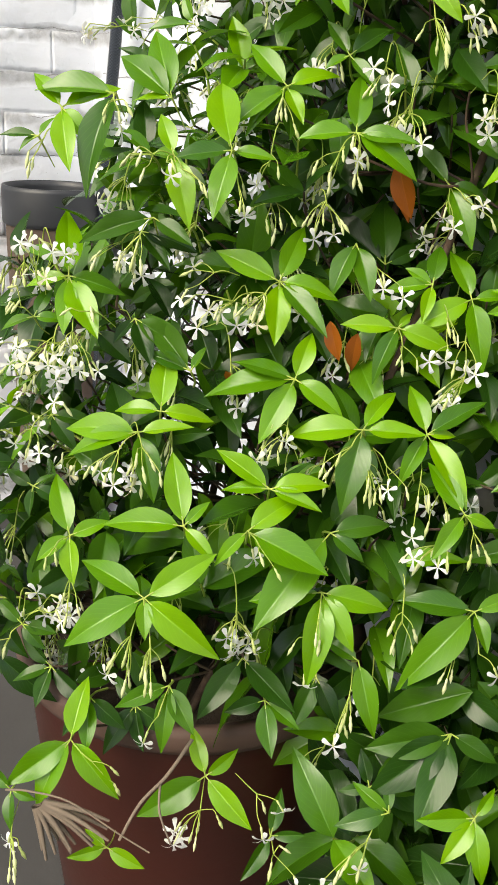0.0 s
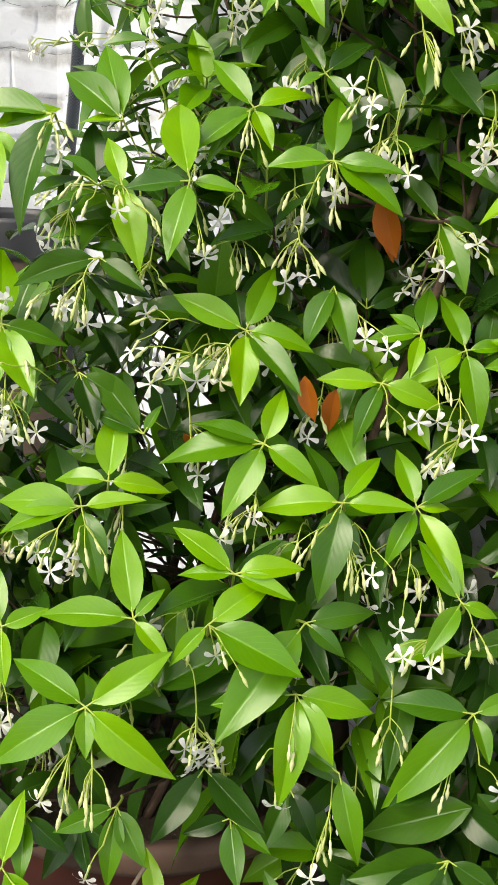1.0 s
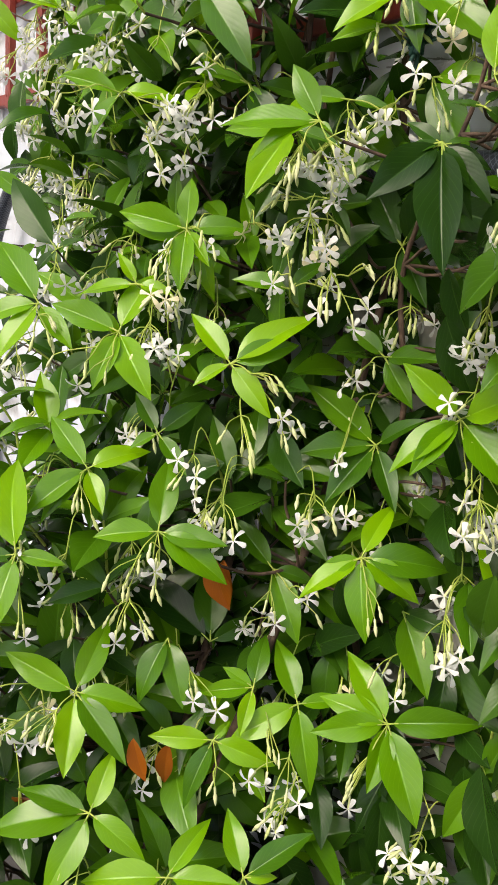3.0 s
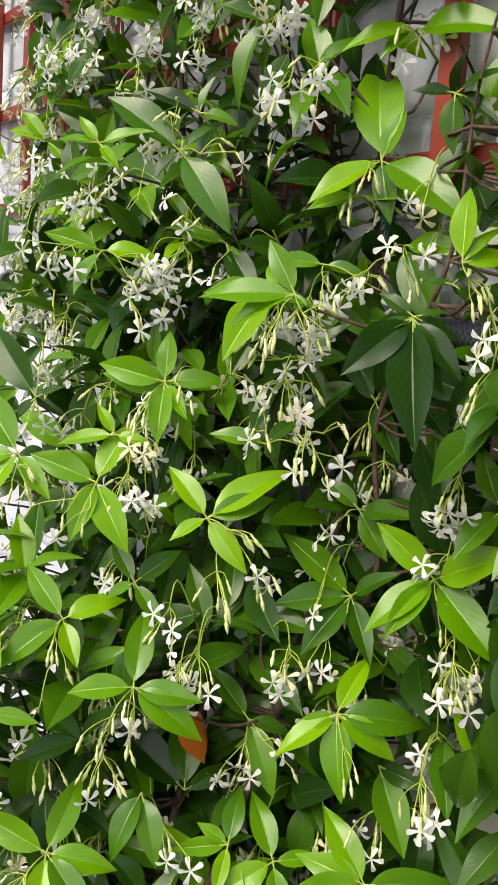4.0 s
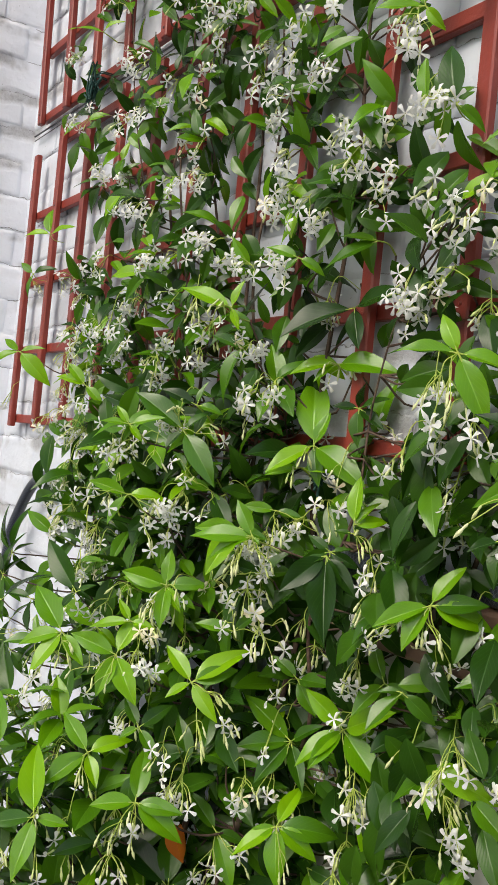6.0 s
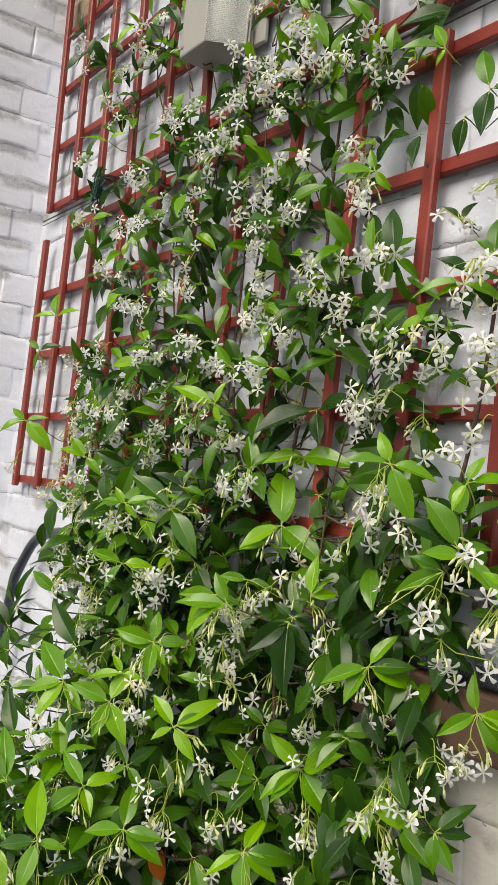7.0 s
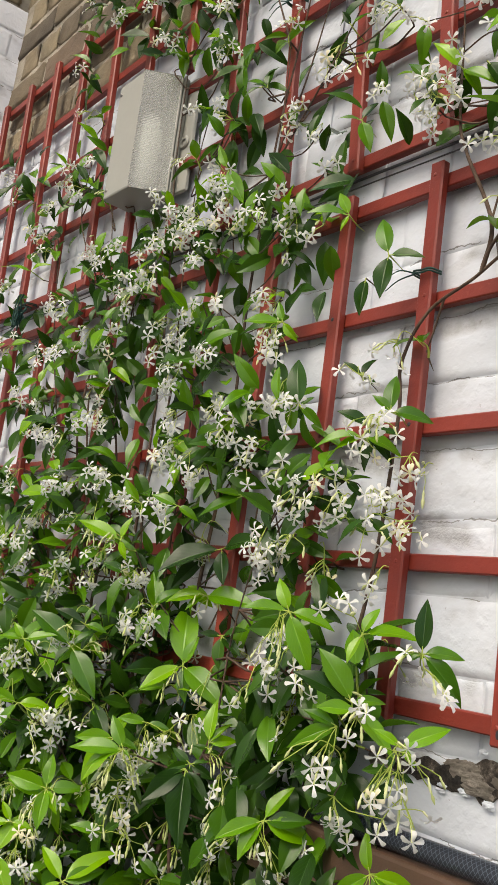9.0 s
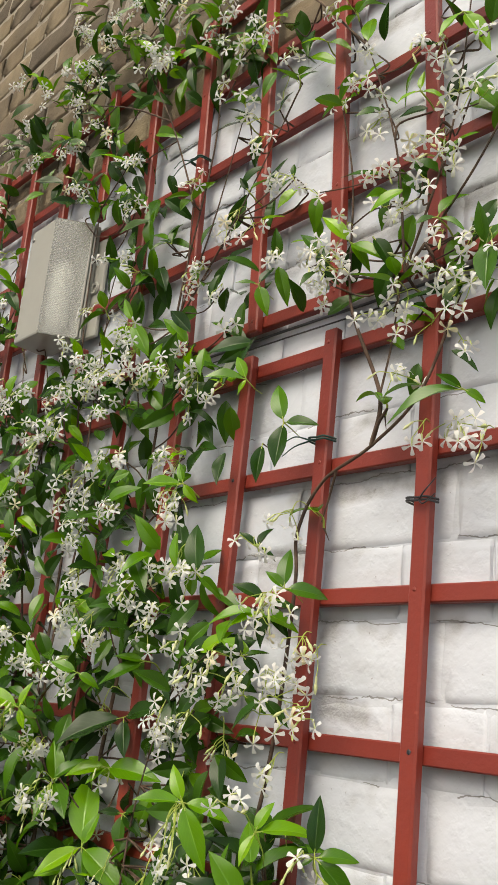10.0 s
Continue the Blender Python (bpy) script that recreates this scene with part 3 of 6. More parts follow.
def add_cyme(base, out, count, openness, single, hang=1.0):
    """A loose hanging bunch: a stalk that arcs over, with flowers and buds on thin stems near its end."""
    reach = rng.uniform(0.030, 0.058) * (0.45 + 0.55 * hang)
    a = base + out * reach * 0.65 + UP * 0.003
    tip = base + out * reach * 0.9 + DOWN * reach * rng.uniform(0.35, 0.9) * hang
    items = []
    for k in range(count):
        side = Vector((rng.gauss(0, 1), rng.gauss(0, 1), rng.gauss(0, 0.3)))
        side.normalize()
        spread = (side * 0.75 + DOWN * rng.uniform(0.3, 1.2) * hang + out * 0.4).normalized()
        length = rng.uniform(0.010, 0.022)
        start = tip.lerp(a, rng.uniform(0, 0.35))
        end = start + spread * length + DOWN * length * 0.25 * hang
        way = (spread * 0.55 + DOWN * 0.75 * hang + jitter(0.22)).normalized()
        thin = [start, start.lerp(end, 0.55) + side * 0.002, end]
        if rng.random() < openness:
            tube = 0.010
            mouth = frame_of(end, way, UP, 1) @ Matrix.Diagonal((0.009, tube, 0.009, 1))
            gaze = (way * 0.45 + out * 0.6 + jitter(0.5) + UP * 0.1).normalized()
            m = frame_of(end + way * tube, gaze, jitter(1.0), rng.uniform(0.0088, 0.0106))
            items.append((thin, m, mouth, single, rng.random() < 0.06))
        else:
            size = rng.uniform(0.011, 0.016)
            items.append((thin, frame_of(end, way, UP, 1) @ Matrix.Diagonal((size * 0.78, size, size * 0.78, 1)), None, False, False))
    pending.append(([base, a, tip], items))


stem_points = []


def nearest_stem(p, limit):
    """The nearest point of a woody stem a little below p, if one passes close by."""
    best, found = limit, None
    for q in stem_points:
        d = (q - p).length + (0.08 if q.z > p.z else 0.0)
        if d < best:
            best, found = d, q
    return found


def sprig(base, axis, size, pairs, young, cymes, openness, single=False, bunch=(4, 9), hang=1.0, reach_back=0.20):
    """A shoot: a tuft of leaves round its tip, crossed pairs further back, and bunches of blossom from their axils."""
    axis = axis.normalized()
    side = axis.cross(UP)
    if side.length < 0.1:
        side = Vector((1, 0, 0))
    side.normalize()
    other = side.cross(axis)
    spin = rng.uniform(0, math.pi)
    offsets = (0.0, 0.16, 0.62, 1.1)[:pairs]
    root = base - axis * size * (offsets[-1] + 0.25)
    anchor = nearest_stem(root, reach_back)
    if anchor is not None:
        sag = root.lerp(anchor, 0.5) + jitter(0.012) + DOWN * 0.012
        add_tube("twig", [anchor, sag, root], 0.0014, 0.0011, 5, 4)
    else:
        back = root - axis * 0.015
        add_tube("twig", [back, root], 0.0003, 0.0012, 4, 2)
    add_tube("stalk" if young else "twig", [root, root.lerp(base, 0.5) + jitter(0.002), base], 0.0014, 0.0010, 5, 3)
    grown = 0
    for k, off in enumerate(offsets):
        at = base - axis * size * off
        for s in (0, 1):
            ang = spin + k * math.pi / 2 + s * math.pi + rng.gauss(0, 0.25)
            rad = side * math.cos(ang) + other * math.sin(ang)
            tilt = rng.uniform(0.10, 0.55) if k < 2 else rng.uniform(-0.25, 0.25)
            along = (rad + axis * tilt + DOWN * rng.uniform(-0.32, 0.10) * (1 + k * 0.3)).normalized()
            facing = axis * 0.8 + UP * 0.7 - rad * 0.15 + jitter(0.16)
            ls = size * rng.uniform(0.85, 1.15) * (0.82 if k == 0 and pairs > 1 else 1.0)
            grown += add_leaf(at + rad * 0.001, along, facing, ls, max(0, young - (0 if k < 2 or rng.random() < 0.5 else 1)), single)
    for k in range(min(cymes, (grown + 1) // 2)):
        ang = rng.uniform(0, 2 * math.pi)
        rad = side * math.cos(ang) + other * math.sin(ang) * 0.5
        out = (axis * 0.75 + rad * 0.7 + DOWN * 0.2 * hang).normalized()
        add_cyme(base - axis * size * rng.uniform(0, 0.3), out, rng.randint(*bunch), openness, single, hang)


# the shape of the bush: how far it stands out from the wall
def ease(z, stops):
    for (a, va), (b, vb) in zip(stops, stops[1:]):
        if z <= b:
            u = max(0.0, (z - a) / (b - a))
            return va + (vb - va) * u
    return stops[-1][1]


def bulge(x, z):
    x = x + 0.05
    peak = ease(z, [(0.30, 0.60), (0.40, 0.66), (0.48, 0.68), (0.60, 0.65), (0.70, 0.60), (0.80, 0.56), (0.95, 0.40), (1.05, 0.33), (1.20, 0.24), (1.40, 0.14), (1.8, 0.10), (3.0, 0.10)])
    mid = ease(z, [(0.30, 0.30), (0.40, 0.27), (0.48, 0.25), (0.60, 0.20), (0.70, 0.13), (0.80, 0.10), (1.05, 0.08), (1.3, 0.06), (3.0, 0.0)])
    wide = 0.235 if x > mid else ease(z, [(0.3, 0.40), (0.60, 0.38), (0.75, 0.31), (1.05, 0.31), (1.15, 0.40), (3.0, 0.42)])
    wide = wide + max(0.0, z - 1.1) * (0.5 if x > mid else 1.2)
    lobe = 0.13 * math.exp(-((x - 0.67) / 0.10) ** 2 - ((z - 1.28) / 0.09) ** 2)
    return 0.84 * (0.045 + (peak - 0.045) * math.exp(-((x - mid) / wide) ** 2)) + lobe


def bulge_normal(x, z):
    e = 0.02
    gx = (bulge(x + e, z) - bulge(x - e, z)) / (2 * e)
    gz = (bulge(x, z + e) - bulge(x, z - e)) / (2 * e)
    return Vector((-gx, -1.0, -gz)).normalized()


# ---- climbing jasmine: stems ----
stem_ends = []


def stem(points, r0, r1, name="stem", bears=True):
    run = smooth_path(points, 8)
    if bears:
        stem_points.extend(run[::2])
    stem_ends.append(run[-1])
    v, f, uv = tube_arrays(run, r0, r1, 7)
    ob = new(name, mesh_from(name, [p - Vector(jasmine.location) for p in v], f, BARK, uv))
    ob.parent = jasmine
    return ob


for k in range(11):
    x = 0.17 + 0.05 * math.cos(k * 2.1)
    y = -0.32 + 0.05 * math.sin(k * 1.7)
    goal = -0.60 + 0.098 * k
    top = rng.uniform(1.8, 2.55) if 1 < k < 10 else rng.uniform(1.4, 1.7)
    pts = [(x, y, 0.345)]
    steps = 9
    for s in range(1, steps + 1):
        u = s / steps
        z = 0.38 + (top - 0.38) * u
        pts.append((x + (goal - x) * u ** 0.8 + rng.gauss(0, 0.022), y + (-0.050 - y) * min(1, u * 3.6) + rng.gauss(0, 0.006), z))
    stem(pts, 0.0046, 0.0008)

# the bare stem that crosses the open squares of the panel
stem([(0.50, -0.052, 1.16), (0.555, -0.052, 1.32), (0.585, -0.054, 1.45), (0.600, -0.058, 1.607), (0.598, -0.06, 1.667), (0.632, -0.062, 1.72), (0.70, -0.062, 1.751), (0.76, -0.06, 1.80), (0.80, -0.055, 1.9)], 0.0025, 0.0016, bears=False)
stem([(0.700, -0.062, 1.751), (0.705, -0.06, 1.807), (0.661, -0.06, 1.902), (0.642, -0.055, 1.958), (0.63, -0.052, 2.1), (0.60, -0.05, 2.22)], 0.0028, 0.0009, bears=False)
stem([(0.652, -0.062, 1.730), (0.634, -0.052, 1.703), (0.619, -0.045, 1.680)], 0.0016, 0.0007, bears=False)
stem([(0.700, -0.062, 1.751), (0.711, -0.067, 1.770), (0.722, -0.066, 1.787)], 0.0024, 0.0016, bears=False)
stem([(0.705, -0.060, 1.807), (0.718, -0.062, 1.860), (0.722, -0.058, 1.93)], 0.0014, 0.0008, bears=False)
for a, b in (((0.33, 2.05), (0.40, 2.32)), ((0.46, 2.02), (0.52, 2.30)), ((0.72, 1.95), (0.80, 2.30)), ((0.40, 1.9), (0.30, 2.2)), ((0.55, 2.0), (0.62, 2.35)),
             ((0.30, 2.20), (0.05, 2.62)), ((0.10, 2.40), (-0.15, 2.60)), ((0.62, 2.30), (0.30, 2.66)), ((0.80, 1.90), (0.90, 2.20))):
    root = nearest_stem(Vector((a[0], -0.05, a[1])), 0.3) or Vector((a[0], -0.05, a[1]))
    goal = Vector((b[0], -0.055, b[1]))
    stem([tuple(root), tuple(root.lerp(goal, 0.45) + Vector((0.03, -0.012, -0.01))), tuple(goal)], 0.0017, 0.0007)
for q in stem_ends:
    if q.z > 1.65:
        sprig(q + Vector((0, -0.008, 0.01)), Vector((rng.gauss(0.1, 0.3), -0.5, 0.9)), rng.uniform(0.040, 0.055), 2, 1, 1, 0.7, False, (3, 7), 0.6)


# ---- climbing jasmine: shoots ----
TO_CAMERA = Vector((0.78, -0.55, 0.28)).normalized()   # towards the camera's side


def shoot(node, age, leaves, bunches=()):
    """A shoot laid out leaf by leaf: ways to the leaf tips and to the hanging bunches (open flowers, buds) in centimetres."""
    base = Vector(node)
    out = bulge_normal(base.x, base.z)
    outer_nodes.append((base, 0.045))
    root = base - out * 0.030 + DOWN * 0.010
    anchor = nearest_stem(root, 0.16)
    if anchor is not None:
        add_tube("twig", [anchor, root.lerp(anchor, 0.5) + jitter(0.010) + DOWN * 0.010, root], 0.0015, 0.0012, 5, 4)
    add_tube("stalk" if age else "twig", [root, root.lerp(base, 0.5) + jitter(0.002), base], 0.0004 if anchor is None else 0.0012, 0.0010, 5, 3)
    for v in leaves:
        way = Vector(v) * 0.01
        along = way.normalized()
        start = base + way * 0.07
        outer_nodes.append((base + way * 0.62, 0.032))
        add_tube("stalk", [base, start + along * 0.004], 0.0008, 0.0006, 4, 1)
        add_leaf(start, along, out * 0.70 + UP * 0.60 + Vector((0.25, -0.15, 0)) - along * 0.1 + jitter(0.14), way.length * 0.95, max(0, age - (rng.random() < 0.18)), True, True)
    for v in bunches:
        goal = base + Vector(v[:3]) * 0.01 + TO_CAMERA * 0.008
        outer_nodes.append((goal, 0.026))
        spring = base if (goal - base).length < 0.055 else goal + (base - goal).normalized() * 0.042 - out * 0.016 + UP * 0.006
        fork = spring.lerp(goal, 0.50) + out * 0.004 + UP * 0.003
        items = []
        for k in range(v[3] + v[4]):
            side = jitter(1.0)
            end = goal + Vector((side.x * 0.0085, side.y * 0.0085, side.z * 0.0065)) * (1.25 if k < v[3] else 1.0)
            way = ((end - fork).normalized() * 0.6 + DOWN * 0.55 + jitter(0.12)).normalized()
            thin_end = end - way * 0.010
            thin = [fork, fork.lerp(thin_end, 0.55) + side * 0.0012, thin_end]
            if k < v[3]:
                mouth = frame_of(thin_end, way, UP, 1) @ Matrix.Diagonal((0.008, 0.010, 0.008, 1))
                gaze = (way * 0.35 + out * 0.6 + Vector((0.25, -0.1, 0.0)) + jitter(0.38)).normalized()
                items.append((thin, frame_of(end, gaze, jitter(1.0), rng.uniform(0.0088, 0.0106)), mouth, True, rng.random() < 0.04))
            else:
                size = rng.uniform(0.0115, 0.0155)
                items.append((thin, frame_of(thin_end, way, UP, 1) @ Matrix.Diagonal((size * 0.78, size, size * 0.78, 1)), None, False, False))
        pending.append(([spring, spring.lerp(fork, 0.6) + out * 0.003 + UP * 0.002, fork], items))


def tucked(p):
    """Keeps random growth behind the shoots that are laid out one by one, as the camera sees them."""
    n = (bulge_normal(p.x, p.z) + TO_CAMERA).normalized()
    for q, wide in outer_nodes:
        v = p - q
        if abs(v.x) > 0.2 or abs(v.z) > 0.2:
            continue
        h = v.dot(n)
        if h > -0.022 and (v - n * h).length < wide:
            p = p - n * (h + 0.022 + rng.uniform(0, 0.03))
    if p.y > -0.036:
        p.y = -rng.uniform(0.030, 0.045)
    return p


# the bright shoots on the outside of the bush, from the ground up to the trellis
shoot((0.315, -0.446, 0.549), 2, [(-4.0, -3.7, 2.8), (-0.4, -6.6, -2.1), (5.9, 2.9, -2.6), (1.2, 5.5, 3.4), (2.3, -0.9, -2.1)], [(1.7, -2.3, -4.7, 1, 6), (3.3, -0.4, -5.4, 0, 7)])
shoot((0.293, -0.403, 0.594), 2, [(-3.7, 0.5, 5.2), (-3.2, -5.7, 0.8), (3.2, 1.3, -1.7), (0.0, 2.2, 1.9)])
shoot((0.323, -0.360, 0.595), 2, [(0.6, 4.4, 3.2), (5.6, 4.2, -1.6), (0.5, -3.1, -1.7)], [(0.8, 0.1, -1.1, 1, 0), (2.4, 1.2, -2.4, 0, 5)])
shoot((0.314, -0.336, 0.625), 2, [(-3.6, -3.0, 2.7), (3.4, 2.9, -0.8), (2.1, 4.1, 1.3), (-1.7, -3.5, 0.2)])
shoot((0.357, -0.305, 0.544), 2, [(-2.1, -5.5, -0.3), (3.7, 4.0, -0.2), (4.4, -3.1, -4.7), (4.3, 0.6, -2.8)], [(1.9, -2.7, -5.3, 2, 3), (1.7, -1.5, -3.9, 0, 4)])
shoot((0.336, -0.287, 0.586), 1, [(2.2, 4.3, 1.4), (2.9, 1.5, -1.2), (2.4, -8.3, -5.4)])
shoot((0.320, -0.252, 0.668), 2, [(-2.6, -5.4, 0.3), (3.3, -3.8, -4.6), (3.2, 4.1, 0.3), (-0.6, 3.2, 3.5)], [(2.8, -0.6, -4.9, 0, 7), (0.6, -2.6, -3.2, 0, 3), (3.8, 1.4, -4.4, 1, 1)])
shoot((0.342, -0.201, 0.665), 2, [(1.2, 4.9, 3.0), (1.4, -3.4, -2.8), (5.7, 0.4, -4.2), (-2.8, 0.1, 3.8), (1.3, 2.0, 0.3)], [(2.4, -2.2, -5.7, 2, 3), (3.9, -0.3, -6.2, 2, 3)])
shoot((0.271, -0.292, 0.702), 2, [(-3.3, -4.2, 1.7), (-2.8, -7.0, -0.3), (2.1, -4.2, -3.8), (4.0, 2.4, -1.7), (-1.3, 2.3, 3.7)], [(1.7, -3.8, -5.9, 0, 4), (2.7, -2.3, -6.2, 2, 3)])
shoot((0.228, -0.288, 0.777), 2, [(-3.8, -4.2, 2.4), (-1.4, 3.3, 4.7), (3.6, -2.2, -4.3), (5.3, 1.8, -3.3), (3.3, 3.8, -0.2)], [(0.2, -2.7, -2.7, 3, 6), (-2.8, -7.1, -0.0, 2, 1), (-0.8, -5.8, -3.2, 3, 4)])
shoot((0.241, -0.231, 0.901), 2, [(-2.6, 2.0, 5.1), (-1.9, -4.3, -0.1), (3.5, 3.8, -0.3), (4.7, 3.0, -2.1)], [(1.6, -0.1, -2.6, 2, 5), (0.7, -3.3, -4.0, 0, 5), (2.1, -1.4, -4.6, 0, 2)])
shoot((0.200, -0.325, 0.882), 2, [(-4.7, 0.4, 6.7), (3.0, -3.1, -4.4), (2.4, 2.7, -0.2), (-1.5, -4.4, -0.5)], [(2.7, -0.4, -4.6, 2, 3), (0.6, 0.9, 0.3, 1, 0)])
shoot((0.173, -0.260, 0.934), 2, [(-3.6, -1.8, 3.7), (0.0, -5.1, -2.6), (1.3, 4.2, 2.2), (3.0, 0.0, -2.7), (0.6, -4.2, -2.8)], [(1.1, -1.2, -2.8, 0, 6)])
shoot((0.222, -0.394, 0.669), 2, [(-2.7, 1.7, 4.9), (2.6, 3.4, 0.2), (-2.0, -3.3, 0.6)])
shoot((0.228, -0.417, 0.655), 2, [(-3.1, -5.3, 0.8), (2.2, 3.9, 1.0), (-1.8, -5.7, -0.7), (4.4, -0.2, -3.6)], [(2.0, 0.2, -2.8, 0, 8), (0.4, -3.3, -3.4, 2, 4)])
shoot((0.219, -0.475, 0.565), 2, [(-3.6, -0.2, 4.5), (1.1, 3.0, 1.4), (0.2, -3.1, -1.4), (3.0, -1.0, -2.8)], [(2.9, -1.0, -5.3, 2, 3), (0.2, -2.1, -2.1, 0, 2)])
shoot((0.399, -0.200, 0.615), 2, [(-3.5, -1.3, 3.6), (1.1, -3.8, -2.6), (2.0, 1.6, -0.5)], [(0.4, -4.0, -4.0, 3, 6), (2.1, 0.2, -2.9, 0, 4)])
shoot((0.419, -0.192, 0.533), 1, [(-3.1, -5.3, 1.0), (1.1, -7.5, -4.0), (2.7, -0.4, -2.1), (1.3, 3.5, 1.6)], [(1.0, -3.4, -4.5, 1, 5), (2.8, -1.0, -5.1, 1, 0)])
shoot((0.282, -0.164, 0.779), 2, [(-1.6, 1.7, 3.6), (-1.6, -3.8, -0.1), (-1.8, -1.7, 1.3), (1.7, -2.1, -2.6)], [(3.3, 0.5, -4.6, 2, 5)])
shoot((0.303, -0.136, 0.769), 2, [(-3.1, 0.0, 4.2), (-0.6, -5.3, -1.9), (4.2, -1.4, -4.3), (2.0, 3.2, 0.7)], [(2.3, -2.3, -5.6, 3, 2)])
shoot((0.283, -0.198, 0.743), 2, [(-2.2, -4.3, 0.4), (-0.0, 1.4, 1.3), (3.6, 3.1, -0.9), (1.6, -3.5, -3.1)], [(2.0, -0.3, -3.3, 0, 3)])
shoot((0.141, -0.447, 0.772), 2, [(-3.4, 1.3, 5.6), (-1.2, -3.5, -0.4), (3.2, -1.6, -3.7), (3.2, 3.3, -0.5), (5.1, 0.6, -4.0)], [(3.7, -0.8, -6.5, 4, 4), (2.9, -2.7, -7.0, 2, 2)])
shoot((0.092, -0.332, 0.919), 2, [(-4.5, 0.1, 6.2), (-4.5, -3.2, 3.9), (-1.6, -3.3, 0.1)])
shoot((0.148, -0.407, 0.921), 2, [(-1.6, -3.9, -0.3), (3.2, -4.9, -5.6), (-3.2, -5.7, 0.8)], [(1.3, -0.3, -2.3, 2, 3)])
shoot((0.232, -0.214, 0.808), 1, [(1.5, -3.6, -3.2), (3.8, -0.4, -3.5)], [(1.5, -1.0, -3.3, 0, 2), (3.5, 1.5, -3.9, 2, 1)])
shoot((0.181, -0.369, 0.876), 2, [(-2.5, -0.1, 3.2), (4.2, -0.6, -4.1)], [(-0.7, -3.0, -1.1, 0, 5), (0.7, -1.2, -2.2, 3, 1), (2.4, 0.8, -3.0, 2, 2)])
shoot((0.176, -0.384, 0.825), 1, [(-1.6, -6.0, -1.2), (3.4, 2.0, -1.7)], [(1.0, -2.4, -3.6, 1, 6)])
shoot((0.218, -0.365, 0.701), 1, [(-4.6, -2.4, 4.4), (-2.5, -3.0, 1.4), (-0.5, 1.6, 2.0)], [(-5.2, -8.9, 5.1, 1, 3)])
shoot((0.206, -0.160, 0.783), 0, [(-6.0, -4.4, 5.0), (-3.7, 1.9, 6.4), (1.1, 3.7, 2.0)])
shoot((0.277, -0.496, 0.401), 2, [(0.4, -5.8, -2.4), (2.2, -4.4, -3.2), (5.1, 1.7, -2.6), (-2.2, 2.1, 4.3)], [(3.7, 3.0, -2.4, 0, 4), (1.6, -2.1, -4.3, 0, 3)])
shoot((0.344, -0.399, 0.379), 2, [(0.1, -6.0, -2.1), (4.8, 1.7, -2.4), (0.5, 2.9, 1.8), (-2.6, -0.2, 3.2)], [(2.1, -1.6, -4.6, 3, 4), (4.7, 4.7, -1.6, 2, 1)])
shoot((0.321, -0.356, 0.472), 0, [(1.8, -5.0, -3.3), (5.3, 2.1, -2.6), (0.5, -1.8, -1.2)], [(2.6, -1.4, -5.1, 0, 4)])
shoot((0.385, -0.281, 0.488), 1, [(4.4, -1.2, -3.7), (-2.1, -1.9, 1.5)], [(1.8, -2.2, -4.6, 1, 6)])
shoot((0.453, -0.231, 0.446), 0, [(-2.0, -6.7, -0.6), (0.5, -7.4, -3.1), (3.5, -5.3, -4.6), (3.3, 2.1, -1.1), (0.7, -4.8, -2.3)])
shoot((0.326, -0.427, 0.468), 1, [(3.6, 0.4, -2.3), (3.2, -2.1, -3.2), (-0.7, -4.4, -1.0)], [(1.5, -2.3, -4.1, 1, 0)])
shoot((0.165, -0.234, 1.039), 2, [(-3.5, -4.1, 1.9), (1.7, -2.9, -3.6), (4.4, 0.4, -4.1), (-1.0, 2.9, 4.9)], [(1.6, -1.0, -4.3, 1, 4), (-0.0, -2.9, -3.2, 0, 3)])
shoot((0.240, -0.177, 1.025), 2, [(-3.2, -1.6, 3.6), (-0.4, -2.9, -1.3), (3.8, 1.1, -3.0), (2.2, 4.3, 2.0), (1.7, 5.8, 4.2)], [(3.0, -0.3, -5.9, 0, 7), (4.8, 2.8, -5.1, 2, 4), (2.8, 2.2, -1.9, 0, 5)])
shoot((0.286, -0.069, 0.966), 1, [(0.4, -4.8, -3.4), (-4.6, -3.5, 4.2), (-2.4, -5.5, -0.5), (3.7, -0.7, -4.0), (3.4, 1.0, 2.9)], [(0.4, -3.6, -5.0, 5, 2), (0.8, -1.1, -2.9, 0, 3)])
shoot((0.328, -0.108, 0.894), 2, [(-1.0, -3.6, -1.0), (-0.6, 2.9, 4.1), (4.2, 4.9, 0.3), (-0.7, -4.9, -2.0), (3.1, -2.2, -4.3), (4.0, 2.4, -1.8)], [(2.1, -0.1, -4.1, 0, 6)])
shoot((0.368, -0.065, 1.004), 2, [(-3.3, -2.7, 3.5), (-1.0, -5.2, -2.6), (0.1, -4.3, -3.3), (6.1, 0.7, 3.6), (5.9, 0.7, -4.1)], [(1.3, -0.0, -3.6, 0, 4), (2.3, -0.3, -6.8, 0, 3), (2.9, 1.0, -6.0, 2, 0)])
shoot((0.250, -0.132, 0.860), 1, [(4.3, -0.2, -4.0), (-3.4, -1.9, 3.6), (2.5, 2.4, -0.3)], [(1.2, -1.0, -3.4, 4, 2), (2.7, 1.4, -3.0, 2, 1)])
shoot((0.174, -0.184, 1.119), 2, [(-1.8, 1.1, 4.0), (-3.1, -4.3, 1.3), (2.6, 3.8, 0.9), (2.4, -1.9, -4.0), (2.7, 0.5, -2.4)], [(0.4, -2.5, -3.9, 0, 6), (1.9, 1.8, -0.9, 1, 2)])
